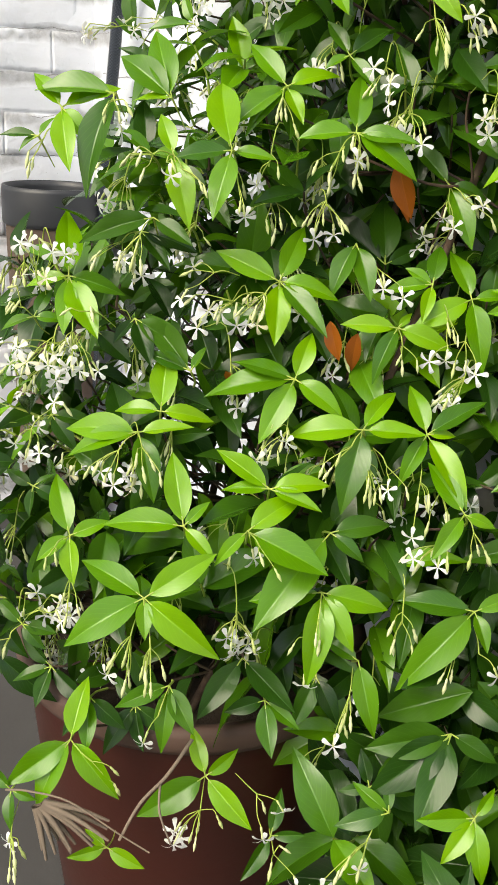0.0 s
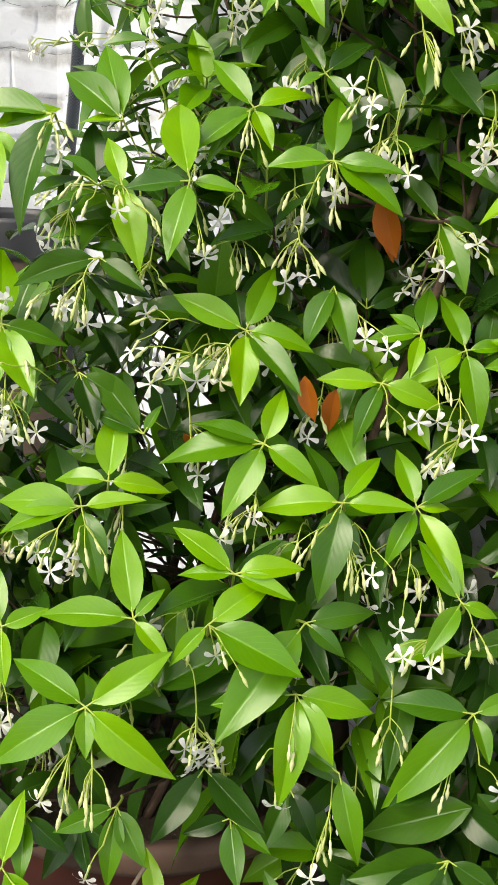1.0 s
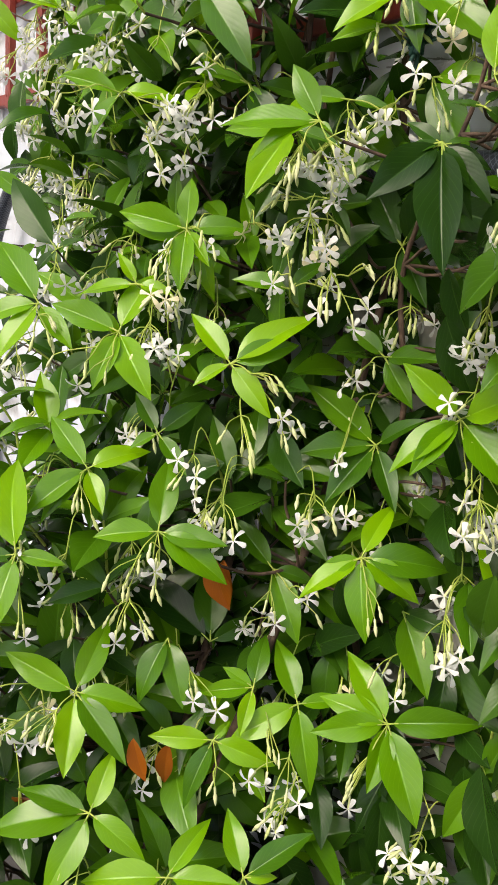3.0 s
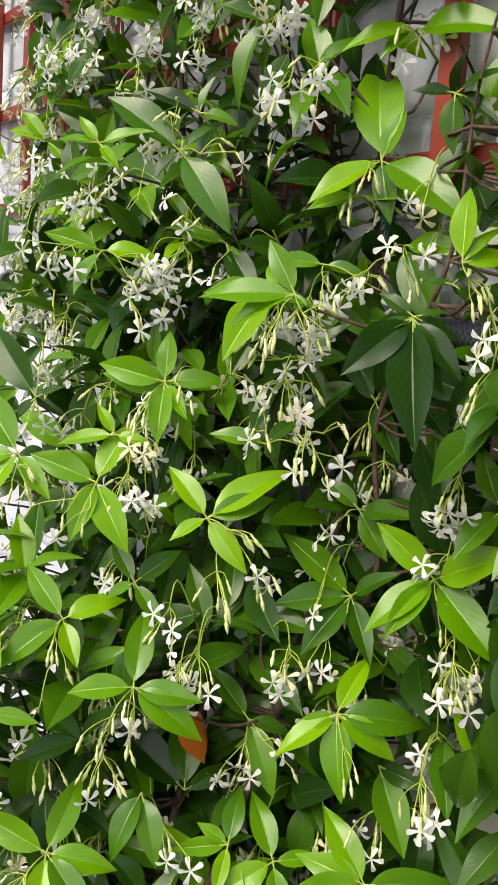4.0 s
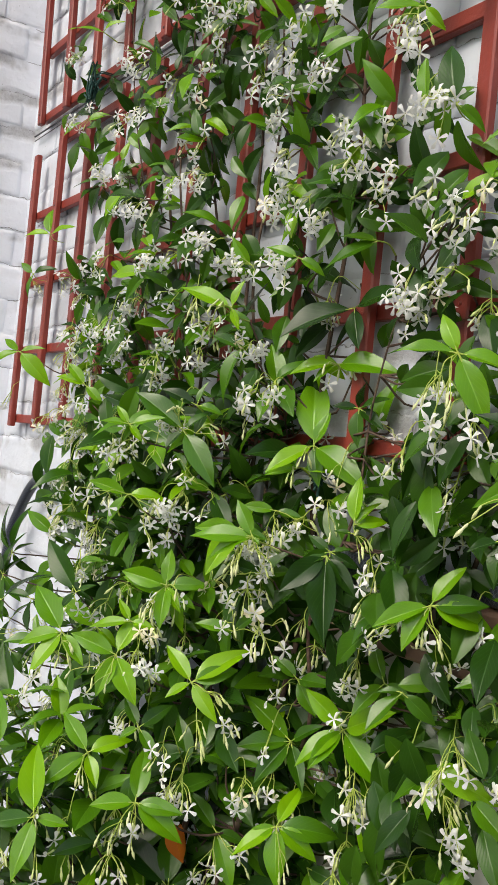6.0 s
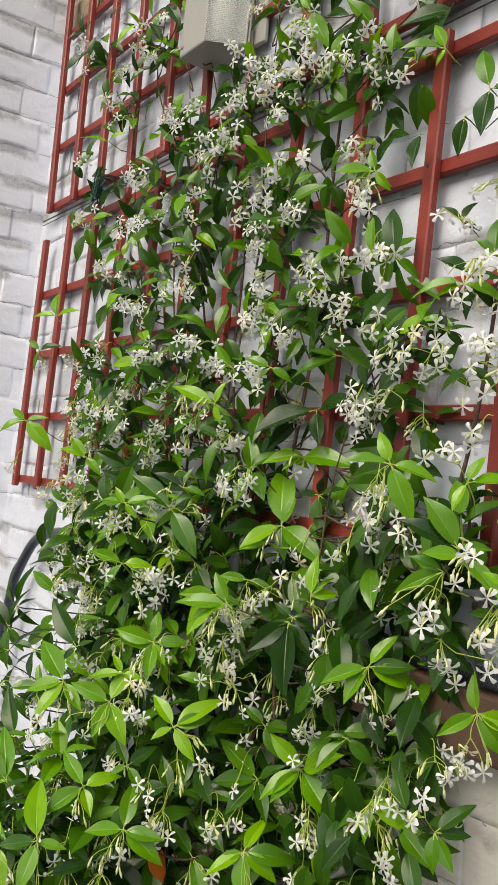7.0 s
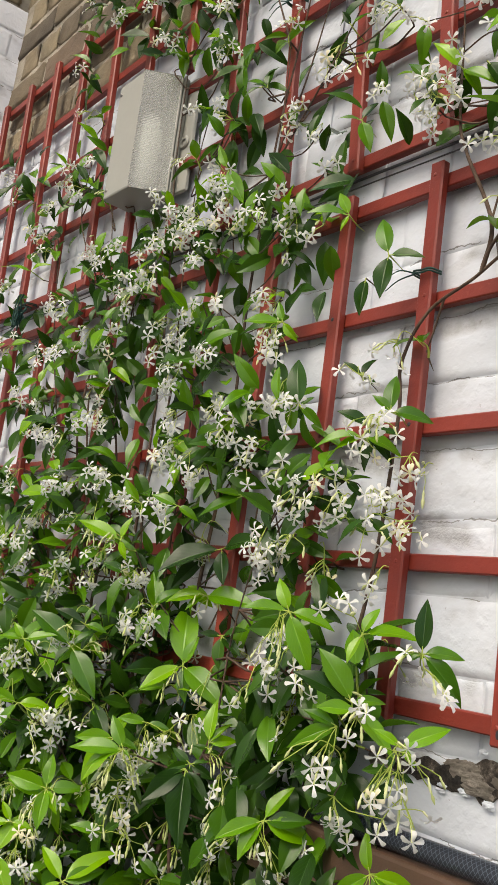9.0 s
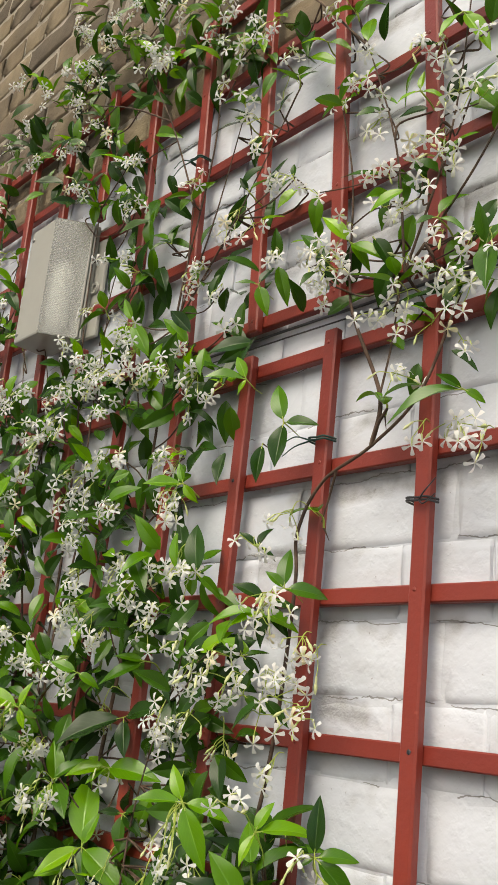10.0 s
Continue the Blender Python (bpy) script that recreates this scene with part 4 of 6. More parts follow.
shoot((0.117, -0.281, 1.055), 2, [(-4.3, -2.1, 4.9), (-1.7, -4.5, -0.7), (1.1, -4.1, -3.8), (3.6, 1.2, -2.7)], [(1.5, 0.2, -2.6, 0, 5), (0.9, -3.3, -5.7, 4, 1)])
shoot((0.238, -0.134, 1.195), 2, [(-2.1, -4.4, -0.2), (-1.1, 1.9, 3.8), (2.5, 2.2, -0.8), (0.3, -3.8, -3.0), (1.1, -4.6, -4.4)], [(1.8, -1.2, -5.0, 0, 6), (3.6, 1.8, -4.4, 2, 3), (4.1, -0.6, -8.8, 3, 5), (6.5, -0.0, -12.4, 2, 4)])
shoot((0.359, -0.093, 0.771), 2, [(-3.6, -1.2, 4.5), (-2.2, -5.3, -0.4), (5.1, 3.4, 2.1), (2.1, -2.9, -3.5), (-3.1, -3.7, 1.7), (5.1, -1.1, -4.9)], [(0.3, -3.2, -4.2, 1, 6), (3.8, 1.3, -5.3, 1, 5)])
shoot((0.332, -0.065, 0.845), 1, [(4.5, -0.9, -4.5), (3.9, 0.6, 0.2)], [(1.9, -1.2, -5.1, 2, 4), (3.2, 0.9, -4.7, 0, 2)])
shoot((0.188, -0.208, 0.962), 1, [(-2.4, -0.9, 3.0), (0.8, 3.4, 2.7), (-0.4, -2.2, -0.9), (3.2, 0.9, -2.5)], [(-0.8, 0.9, 10.3, 3, 3), (0.3, 1.5, 5.3, 2, 2)])
shoot((0.271, -0.050, 1.117), 0, [(-2.3, -1.2, 2.6), (5.8, -0.1, 3.4), (4.0, -0.9, -3.9), (-4.3, -1.0, 6.1), (5.0, -0.9, 6.2)], [(0.9, -1.6, -3.7, 0, 8)])
shoot((0.276, -0.071, 1.295), 2, [(-3.2, 1.1, 9.0), (0.5, 1.3, 4.0), (2.3, -0.9, -3.9), (7.5, 1.1, -2.7), (-1.3, -5.4, -2.8)], [(-0.2, -1.7, -2.4, 0, 6)])
shoot((0.307, -0.161, 1.194), 2, [(-2.2, -0.9, 3.6), (-3.1, -5.5, 0.1), (-1.5, -4.3, -1.4), (0.9, 0.4, -0.7)], [(0.1, -1.8, -3.8, 0, 5), (1.7, 0.7, -3.2, 2, 3)])
shoot((0.153, -0.171, 1.298), 1, [(-4.5, -4.2, 4.3), (1.1, 3.2, 3.2), (-0.1, -2.3, -2.0), (5.3, 1.6, -5.2)], [(-0.4, -0.7, 2.1, 0, 4), (2.8, 2.6, -1.5, 1, 2)])
shoot((0.127, -0.222, 1.217), 2, [(0.6, -2.7, -3.2), (2.7, 3.4, 0.6), (-2.8, -3.7, 1.4)], [(2.6, 2.3, -1.9, 3, 2), (-1.6, -3.6, -0.7, 2, 1), (3.4, 1.7, -5.9, 1, 3)])
shoot((0.178, -0.138, 1.230), 1, [(-3.0, -3.9, 1.6), (1.9, 0.3, -2.1), (3.8, 0.6, -4.1)], [(-1.5, -2.9, 0.7, 2, 3), (1.0, 0.4, -2.2, 2, 1)])
shoot((0.403, -0.107, 1.220), 2, [(1.8, 2.6, 0.9), (0.7, 2.4, 2.6), (-1.4, 1.2, 4.9)], [(1.3, 0.5, -2.6, 0, 6), (2.7, 1.0, -5.6, 3, 4)])
shoot((0.288, -0.052, 1.236), 1, [(4.6, -0.8, -5.4), (5.2, 0.6, 0.3)], [(-1.2, -4.3, -4.1, 4, 6), (0.0, -0.9, -1.7, 2, 2), (1.3, -0.1, -3.7, 0, 4), (2.0, 1.6, -1.9, 0, 2)])
shoot((0.366, -0.108, 1.184), 0, [(-0.5, -5.1, -3.5), (2.8, -0.6, -4.0), (4.0, -2.9, -7.4), (3.7, 1.1, -3.3), (-0.9, -2.3, -0.7)])
shoot((0.407, -0.050, 1.062), 1, [(-0.3, -3.8, -2.6), (-2.2, -0.8, 4.2), (4.0, -0.1, -0.6)])
shoot((0.215, -0.493, 0.435), 0, [(-3.0, -2.2, 2.4), (1.9, -2.2, -2.3), (4.1, 1.7, -2.0), (-0.7, -3.4, -0.7)])
shoot((0.260, -0.430, 0.404), 0, [(1.5, -3.8, -2.6), (3.1, -0.7, -2.5), (3.3, 1.9, -1.3), (-2.2, -1.3, 2.0)])
shoot((0.259, -0.472, 0.425), 1, [(3.1, -1.6, -2.9), (3.3, 1.6, -1.5), (1.2, -3.0, -2.1)])
shoot((0.346, -0.346, 0.442), 1, [(-0.7, -3.4, -0.6), (3.1, 1.6, -1.3), (3.4, -1.2, -3.0)])
shoot((0.353, -0.300, 0.457), 0, [(2.0, -3.3, -2.9), (3.5, 0.3, -2.3), (-2.2, 1.1, 3.6)])
shoot((0.398, -0.363, 0.346), 1, [(1.4, -3.3, -2.2), (1.6, 2.3, 0.4), (-1.4, 1.7, 3.0)], [(1.4, -0.1, -2.1, 2, 2)])
shoot((0.341, -0.487, 0.335), 2, [(2.7, 1.9, -0.8), (-1.5, -1.4, 1.1), (-0.7, -3.2, -0.5)])
shoot((0.457, -0.290, 0.391), 1, [(-1.0, -4.2, -0.6), (-2.3, -1.9, 1.7), (-1.3, 0.7, 2.1)], [(0.6, -3.6, -3.8, 2, 5)])
shoot((0.498, -0.237, 0.399), 2, [(-1.7, -4.3, 0.0), (-0.1, 2.1, 1.9), (3.2, -1.8, -2.9), (1.1, -3.5, -2.1)])
shoot((0.283, -0.550, 0.372), 1, [(-2.3, -1.7, 1.8), (1.7, 1.4, -0.4), (2.1, -1.1, -1.9)], [(3.0, -1.0, -5.4, 1, 5)])
shoot((0.554, -0.140, 1.380), 2, [(-2.6, -4.1, 0.2), (-1.2, -1.1, 3.3), (3.6, 3.3, -0.8), (3.2, 0.8, -5.7)], [(-0.2, -0.3, -3.9, 0, 3), (-1.1, -1.7, -5.0, 3, 1), (-0.3, -0.4, -5.6, 3, 1), (-0.4, -0.7, -7.7, 2, 0), (1.2, 1.5, -8.2, 3, 1)])
shoot((0.670, -0.150, 1.305), 1, [(-2.2, -2.4, 4.6), (2.0, 2.1, 0.8), (-3.2, -4.4, 2.5)])
shoot((0.684, -0.156, 1.299), 2, [(3.2, 1.8, -3.2), (-2.0, -3.2, 0.1)], [(-0.2, -0.3, -2.0, 1, 6), (0.2, 0.2, -0.1, 3, 1)])
shoot((0.670, -0.166, 1.283), 1, [(-1.9, -3.8, -1.6), (-1.8, -2.5, 1.3)], [(-0.8, -1.1, -3.7, 2, 4), (-2.1, -3.4, -3.6, 0, 2), (-0.1, -0.2, -4.8, 2, 0)])
shoot((0.653, -0.130, 1.367), 2, [(3.6, 3.9, 1.4), (0.5, 1.0, 2.9), (-0.2, -1.7, -2.6)], [(-0.7, -2.2, 1.8, 3, 1)])
shoot((0.721, -0.120, 1.357), 1, [(-0.3, 0.3, 5.0), (2.6, 2.7, 0.7), (3.7, 2.4, -3.2), (-0.6, -1.2, -0.7)], [(0.4, 0.5, -3.4, 3, 1), (1.3, 1.6, -3.3, 2, 0), (-0.9, -1.5, -1.1, 1, 1), (-1.5, -2.6, -1.7, 0, 2)])
shoot((0.742, -0.160, 1.279), 2, [(2.6, 3.1, 2.2), (1.3, 0.7, -1.4), (-1.3, -1.7, 1.3)], [(-0.6, -1.0, -1.4, 3, 1), (-0.6, -1.0, -3.5, 1, 3), (-0.0, -0.1, -4.5, 3, 2), (0.4, 0.5, -6.9, 4, 1), (1.7, 2.0, -2.7, 0, 3), (-1.5, -2.3, -4.1, 0, 3)])
shoot((0.660, -0.150, 1.220), 0, [(-0.6, -1.9, -1.6), (2.7, 1.4, -2.6), (-1.6, -2.5, 0.4)], [(0.2, 0.2, -2.0, 4, 1), (0.7, 0.9, -3.3, 3, 1), (1.9, 2.2, -2.1, 1, 0), (5.4, 5.8, -1.6, 1, 1)])
shoot((0.526, -0.115, 1.165), 2, [(-2.1, -4.5, -1.8), (4.1, 3.6, -0.9), (1.1, 1.9, 3.9), (-0.4, -2.9, -3.5), (3.4, 3.5, 0.7)], [(-0.1, -0.2, -3.0, 1, 6), (1.3, 1.7, -5.2, 4, 0), (0.5, 0.6, -3.7, 2, 2), (2.3, 2.7, -2.4, 1, 1), (-2.5, -4.2, -4.1, 3, 1)])
shoot((0.481, -0.095, 1.076), 1, [(-0.9, -3.4, -3.1), (2.8, 1.8, -2.2), (-1.2, -1.9, 0.3)])
shoot((0.672, -0.105, 1.154), 2, [(3.3, 2.8, -0.7), (3.1, 1.3, -3.5), (-1.4, -3.5, -2.1), (-0.9, -0.7, 3.4)], [(0.6, 0.7, -3.3, 0, 4), (-0.3, -0.5, -4.8, 3, 0)])
shoot((0.524, -0.090, 1.018), 2, [(5.0, 3.0, -1.1), (1.1, -1.6, -3.4), (1.6, 2.1, 0.7)], [(1.8, 1.8, -4.2, 3, 5), (1.8, 1.4, -6.6, 4, 1)])
shoot((0.658, -0.130, 1.042), 1, [(1.0, -1.3, -3.0), (2.2, 2.5, 0.3), (1.6, 3.1, 3.1), (2.2, 0.4, -2.8)], [(-0.5, -1.7, 2.3, 4, 1), (1.9, 0.4, 6.8, 5, 1)])
shoot((0.574, -0.075, 1.795), 1, [(-1.2, -1.1, 5.0), (3.7, 1.7, -0.0), (0.6, -1.5, -5.5)])
shoot((0.535, -0.070, 1.777), 0, [(0.6, -1.2, -4.8)])
shoot((0.407, -0.085, 1.740), 2, [(-2.5, -4.2, -0.4), (1.6, 0.9, -2.3), (-0.7, -0.6, 2.8)], [(-0.5, -0.7, -3.3, 5, 1), (-1.4, -2.2, -3.4, 4, 1), (-0.9, -1.3, -5.8, 4, 1)])
shoot((0.480, -0.100, 1.618), 1, [(-1.2, -0.9, 6.1), (0.8, 1.1, 1.6), (2.3, 1.8, -1.8)], [(-1.4, -2.5, -0.5, 5, 1), (-0.7, -1.2, -0.9, 3, 0)])
shoot((0.634, -0.105, 1.596), 1, [(-0.4, 0.0, 4.4), (3.1, 3.2, 0.1), (-1.2, -1.5, 1.7)], [(-1.2, -1.9, -2.0, 4, 3), (-1.0, -1.5, -3.4, 5, 1)])
shoot((0.569, -0.090, 1.646), 0, [(0.4, 0.8, 2.8), (-1.3, -1.6, 1.7), (1.5, 1.3, -0.8)], [(-0.1, -0.2, -0.8, 4, 0)])
shoot((0.591, -0.100, 1.574), 2, [(-2.6, -4.3, -0.4), (-1.3, -2.7, -1.5), (3.3, 3.1, -0.7)], [(1.1, 1.3, -1.9, 4, 0)])
shoot((0.328, -0.050, 1.523), 1, [(-2.5, -5.2, -2.7), (-2.3, -3.4, 0.7)])
shoot((0.562, -0.090, 1.529), 0, [(1.8, 2.0, 0.9), (-1.6, -2.4, 0.5), (-0.7, -0.6, 2.4), (1.6, 1.2, -1.4)], [(-1.1, -1.8, -1.3, 4, 0)])
shoot((0.266, -0.110, 1.500), 1, [(-2.0, -2.9, 1.4), (2.3, 2.0, -1.2), (-0.5, -1.4, -1.5)])
shoot((0.297, -0.050, 1.452), 0, [(2.3, -0.9, -4.6), (-3.7, -7.3, -2.9), (6.4, 0.3, 2.3)])
shoot((0.164, -0.129, 1.449), 2, [(-3.6, -5.0, 2.6), (1.4, 0.4, -2.6), (0.4, 1.0, 3.6)], [(-0.6, -1.0, -1.1, 1, 4)])
shoot((0.167, -0.110, 1.404), 1, [(-0.3, -3.4, -5.4), (-2.1, -3.0, 1.3)])
shoot((0.278, -0.052, 1.389), 2, [(-2.6, -4.4, -0.3), (7.3, 1.2, 0.6), (-1.0, -2.4, -1.9)], [(1.0, 1.3, -1.7, 2, 5), (-0.8, -1.3, -1.3, 0, 3)])
shoot((0.613, -0.100, 1.487), 0, [(2.4, 1.6, -2.4), (-1.2, -3.2, -2.8), (1.3, 1.5, 0.7)], [(1.7, 1.4, 1.3, 5, 0), (0.7, 0.3, 1.4, 4, 0), (2.0, 2.1, -0.4, 4, 1)])
shoot((-0.492, -0.070, 2.016), 2, [(-3.5, -5.3, 1.2), (3.7, 1.1, 2.3)])
shoot((0.209, -0.075, 2.022), 2, [(-1.3, -1.4, 3.7), (3.0, 1.5, -5.6)])
shoot((0.269, -0.065, 2.137), 0, [(-0.2, 0.1, 4.0), (-1.2, -1.8, 0.5)])
shoot((0.493, -0.070, 1.998), 1, [(0.9, 1.1, 3.1), (-1.6, -2.4, 0.2), (1.6, 0.5, -4.2)])
shoot((0.503, -0.080, 1.862), 2, [(-2.7, -4.3, 0.2), (-0.2, -1.1, -2.0), (-1.0, -1.1, 3.0)])
shoot((0.627, -0.090, 1.967), 0, [(-0.9, -2.3, -2.4), (-0.1, 0.2, 3.6), (1.8, 1.5, -1.7)], [(-0.1, -1.0, 1.4, 5, 0), (1.0, 0.9, 0.7, 4, 1), (1.1, 1.3, -1.4, 4, 2)])
shoot((0.652, -0.070, 2.003), 2, [(-1.9, -2.8, 3.4), (2.3, 1.1, -2.9), (4.4, 1.1, -2.9)])
shoot((0.682, -0.065, 2.002), 0, [(3.1, 0.6, -4.0)])
shoot((0.823, -0.075, 1.784), 1, [(-4.0, -5.8, -1.6), (1.7, 1.4, -0.9), (-1.5, -2.1, 1.3)])
shoot((0.777, -0.070, 1.989), 1, [(-1.4, -1.9, -0.8), (2.8, 1.2, -1.5), (2.0, 1.1, 3.8)])
shoot((0.606, -0.070, 2.000), 1, [(-1.5, -2.2, 3.3)])
shoot((0.247, -0.060, 2.150), 0, [(2.8, 0.2, 2.5), (-1.4, -2.0, -1.4), (5.1, 1.2, -1.8)])
shoot((0.449, -0.070, 2.153), 1, [(2.4, 1.1, 2.0), (-0.8, -1.2, 1.9)])
shoot((0.528, -0.060, 2.147), 0, [(-0.0, -0.3, 2.0), (-1.1, -1.7, -2.2)])
shoot((0.798, -0.070, 2.242), 2, [(-1.6, -2.3, -3.3), (1.4, 1.2, -0.8), (3.0, 1.2, -5.5)])
shoot((0.743, -0.070, 2.165), 2, [(-1.6, -2.3, -1.6), (2.8, 1.2, -1.4), (0.3, -0.0, 2.6)])
shoot((0.568, -0.060, 2.339), 2, [(-1.8, -2.6, 0.7), (3.6, 0.8, -2.0)])
shoot((0.483, -0.060, 2.274), 0, [(-0.8, -1.2, -1.3), (1.8, 0.1, 2.4)])
shoot((0.415, -0.060, 2.288), 1, [(-2.9, -4.2, -1.9)])
shoot((-0.318, -0.200, 1.083), 0, [(-3.2, -2.8, 5.9), (1.6, 2.5, 2.0), (1.8, -2.1, -5.7), (3.2, 1.9, -3.1), (-1.2, 0.7, 7.4)])
shoot((-0.145, -0.200, 1.135), 1, [(-2.9, -3.7, 3.1), (3.1, 3.2, -0.5), (1.9, -0.6, -4.2)], [(-0.1, -0.6, 0.9, 4, 0)])
shoot((-0.145, -0.180, 1.073), 0, [(-2.2, -4.4, -0.2), (0.5, 1.6, 3.2), (3.5, 2.8, -2.2)])
shoot((-0.105, -0.220, 0.995), 1, [(-2.2, -4.4, -0.5), (2.7, 2.7, -0.6), (-1.4, -1.1, 2.9)], [(0.2, -0.5, -3.9, 4, 1)])
shoot((-0.294, -0.200, 0.983), 0, [(-2.4, -3.1, 2.5), (1.3, 2.7, 3.3), (1.6, -2.3, -5.4)])
shoot((-0.212, -0.220, 0.890), 0, [(3.3, -1.2, -6.7), (2.8, 1.3, -2.9), (-2.1, -2.5, 2.3)])
shoot((0.033, -0.200, 1.040), 2, [(-3.4, -4.3, 3.4), (2.4, 1.8, -1.5), (-0.8, -2.6, -1.4)], [(0.1, -0.7, -4.8, 3, 2)])
shoot((-0.690, -0.100, 1.431), 2, [(-2.3, -5.4, -1.7), (3.0, 3.9, 1.4), (5.9, 4.1, -5.2), (-2.3, -2.8, 2.7)], [(0.5, -1.3, -10.8, 3, 1)])
shoot((-0.332, -0.100, 1.362), 2, [(-2.8, -4.1, 2.0), (-2.4, -2.6, 3.8), (3.0, 2.0, -2.6)], [(-1.1, -3.0, -5.2, 5, 1), (-2.8, -6.5, -7.4, 4, 1)])
shoot((-0.636, -0.080, 1.662), 2, [(-2.5, -4.3, 0.6), (-1.7, -0.8, 5.7), (5.3, 2.2, 1.8)])
shoot((-0.715, -0.080, 1.593), 1, [(-1.9, -2.3, 2.3), (4.1, 2.1, 2.0), (1.1, -1.7, -4.8)], [(1.0, 0.8, -3.8, 4, 0), (5.3, 6.2, -1.8, 4, 0)])
shoot((0.130, -0.447, 0.908), 2, [(-2.8, -1.4, 2.8), (1.1, 4.2, 2.4), (3.9, -1.0, -4.1), (2.9, 1.1, -1.9)], [(1.4, -2.9, -4.6, 0, 3)])
shoot((0.127, -0.466, 0.885), 1, [(-1.4, -2.8, 0.3), (-0.1, -1.8, -0.7), (-0.3, 1.4, 1.6)])
shoot((0.132, -0.419, 0.720), 0, [(3.7, 1.7, -2.0), (0.0, 1.8, 1.5)], [(0.3, -3.2, -3.1, 4, 2), (0.1, -1.2, -1.2, 1, 4), (-0.7, -5.2, -2.6, 3, 1), (-1.1, -6.6, -2.9, 4, 1)])
shoot((0.136, -0.477, 0.737), 1, [(-0.7, -2.8, -0.5), (1.5, 2.1, 0.2), (-0.8, 1.8, 2.5)], [(-0.7, -1.3, 0.7, 0, 4), (-0.9, 0.7, 5.4, 3, 1), (-0.2, 1.9, 5.2, 3, 0)])
shoot((0.151, -0.385, 0.810), 0, [(3.4, 3.6, -0.5), (-0.2, -2.5, -0.9), (3.5, 1.2, -2.3)], [(1.1, -1.7, -3.2, 2, 4), (0.1, -3.1, -2.6, 0, 3)])
shoot((0.147, -0.467, 0.650), 0, [(3.1, 1.0, -2.0), (0.7, -1.4, -1.2), (2.7, 3.3, -0.0)], [(0.7, 1.3, 0.9, 2, 2), (0.4, -3.0, -3.0, 4, 0)])
shoot((0.169, -0.397, 0.738), 0, [(4.4, 2.9, -1.9), (3.7, -0.0, -3.1), (0.7, -2.3, -1.7)])
shoot((0.168, -0.491, 0.593), 0, [(-1.9, -2.0, 1.2), (0.4, 1.8, 1.1), (1.7, -1.1, -1.9), (2.3, 1.9, -0.7)])
shoot((0.220, -0.519, 0.489), 0, [(-2.1, -1.6, 1.7), (2.4, 0.8, -1.3), (2.1, 2.2, -0.2)], [(0.3, 1.0, 1.3, 3, 0), (1.7, 3.5, 2.6, 3, 1), (0.7, -1.5, -2.3, 1, 2)])
shoot((0.420, -0.282, 0.384), 0, [(1.5, 6.9, 4.0), (4.5, 5.2, 0.1), (2.9, 5.9, 1.9), (-0.8, -2.4, -0.2), (-1.9, 0.2, 2.5)])
shoot((-0.150, -0.265, 1.041), 0, [(-3.2, -5.6, 0.7), (-0.3, -3.2, -1.5), (-0.2, 4.6, 4.7)])
shoot((-0.138, -0.242, 0.907), 0, [(-5.1, -0.5, 6.9), (-2.4, -3.0, 1.2), (0.9, 3.1, 1.9)])
shoot((-0.130, -0.202, 0.990), 0, [(-0.2, -4.3, -2.2), (0.8, 2.1, 1.1), (3.3, 2.5, -1.3)], [(-0.5, -0.1, 2.4, 3, 1), (-2.5, -5.8, 0.4, 3, 0), (-3.9, -10.7, -1.1, 4, 1)])
shoot((0.091, -0.258, 1.096), 0, [(-4.8, -2.6, 5.6), (0.9, 2.0, 1.1), (0.3, -2.0, -1.7)])
shoot((0.697, -0.120, 1.251), 0, [(-1.3, -2.2, -0.2), (1.7, 1.4, -0.7), (0.3, -1.4, -2.9), (-0.1, 0.1, 1.8), (-0.6, -1.9, -1.6)])
shoot((0.603, -0.120, 1.232), 0, [(-1.3, -2.5, -0.9), (0.4, -1.4, -3.2), (1.3, 1.6, 1.4), (0.0, 0.3, 2.2)])
shoot((0.586, -0.085, 1.588), 0, [(2.4, 2.4, -0.3), (0.7, -1.3, -4.7), (-2.1, -2.9, 1.7), (2.3, 1.2, -3.3)])
shoot((0.558, -0.080, 1.490), 0, [(-1.1, -1.1, 2.9), (2.2, 1.6, -1.6), (-1.3, -2.7, -1.8), (0.4, 0.9, 3.3)])
shoot((0.417, -0.167, 0.647), 1, [(-1.9, 1.1, 3.9), (-0.4, -2.1, -0.6)])
shoot((0.428, -0.155, 0.648), 2, [(2.1, 3.3, 1.1), (4.2, 4.1, -0.1), (-0.2, -2.3, -0.9), (0.7, 2.6, 1.9)])
shoot((0.451, -0.103, 0.671), 1, [(-1.9, -0.7, 2.2), (0.4, 1.5, 1.1), (1.3, 0.5, -0.6)], [(-1.6, -1.8, 3.6, 3, 1), (-2.2, -2.8, 4.4, 2, 2)])
shoot((0.121, -0.226, 1.299), 2, [(-1.9, -3.0, 0.5), (2.8, 3.1, 1.3), (1.6, 1.0, -1.8), (-1.1, -1.3, 2.1)])
shoot((0.154, -0.157, 1.329), 1, [(-2.5, -3.4, 1.9), (0.4, 0.8, 3.0), (2.2, 2.2, -0.2)])
shoot((0.176, -0.172, 1.111), 2, [(-3.5, -5.0, 1.9), (2.1, 1.5, -1.4), (1.8, -0.2, -4.0), (-1.6, -2.8, -0.4)], [(1.1, 1.1, -0.1, 2, 1)])
shoot((0.258, -0.110, 1.147), 1, [(-2.5, -3.8, 1.0), (1.7, 2.4, 3.2), (1.8, 0.6, -2.5)], [(-1.7, -3.1, -1.0, 0, 3), (0.3, 0.3, -0.5, 2, 1)])
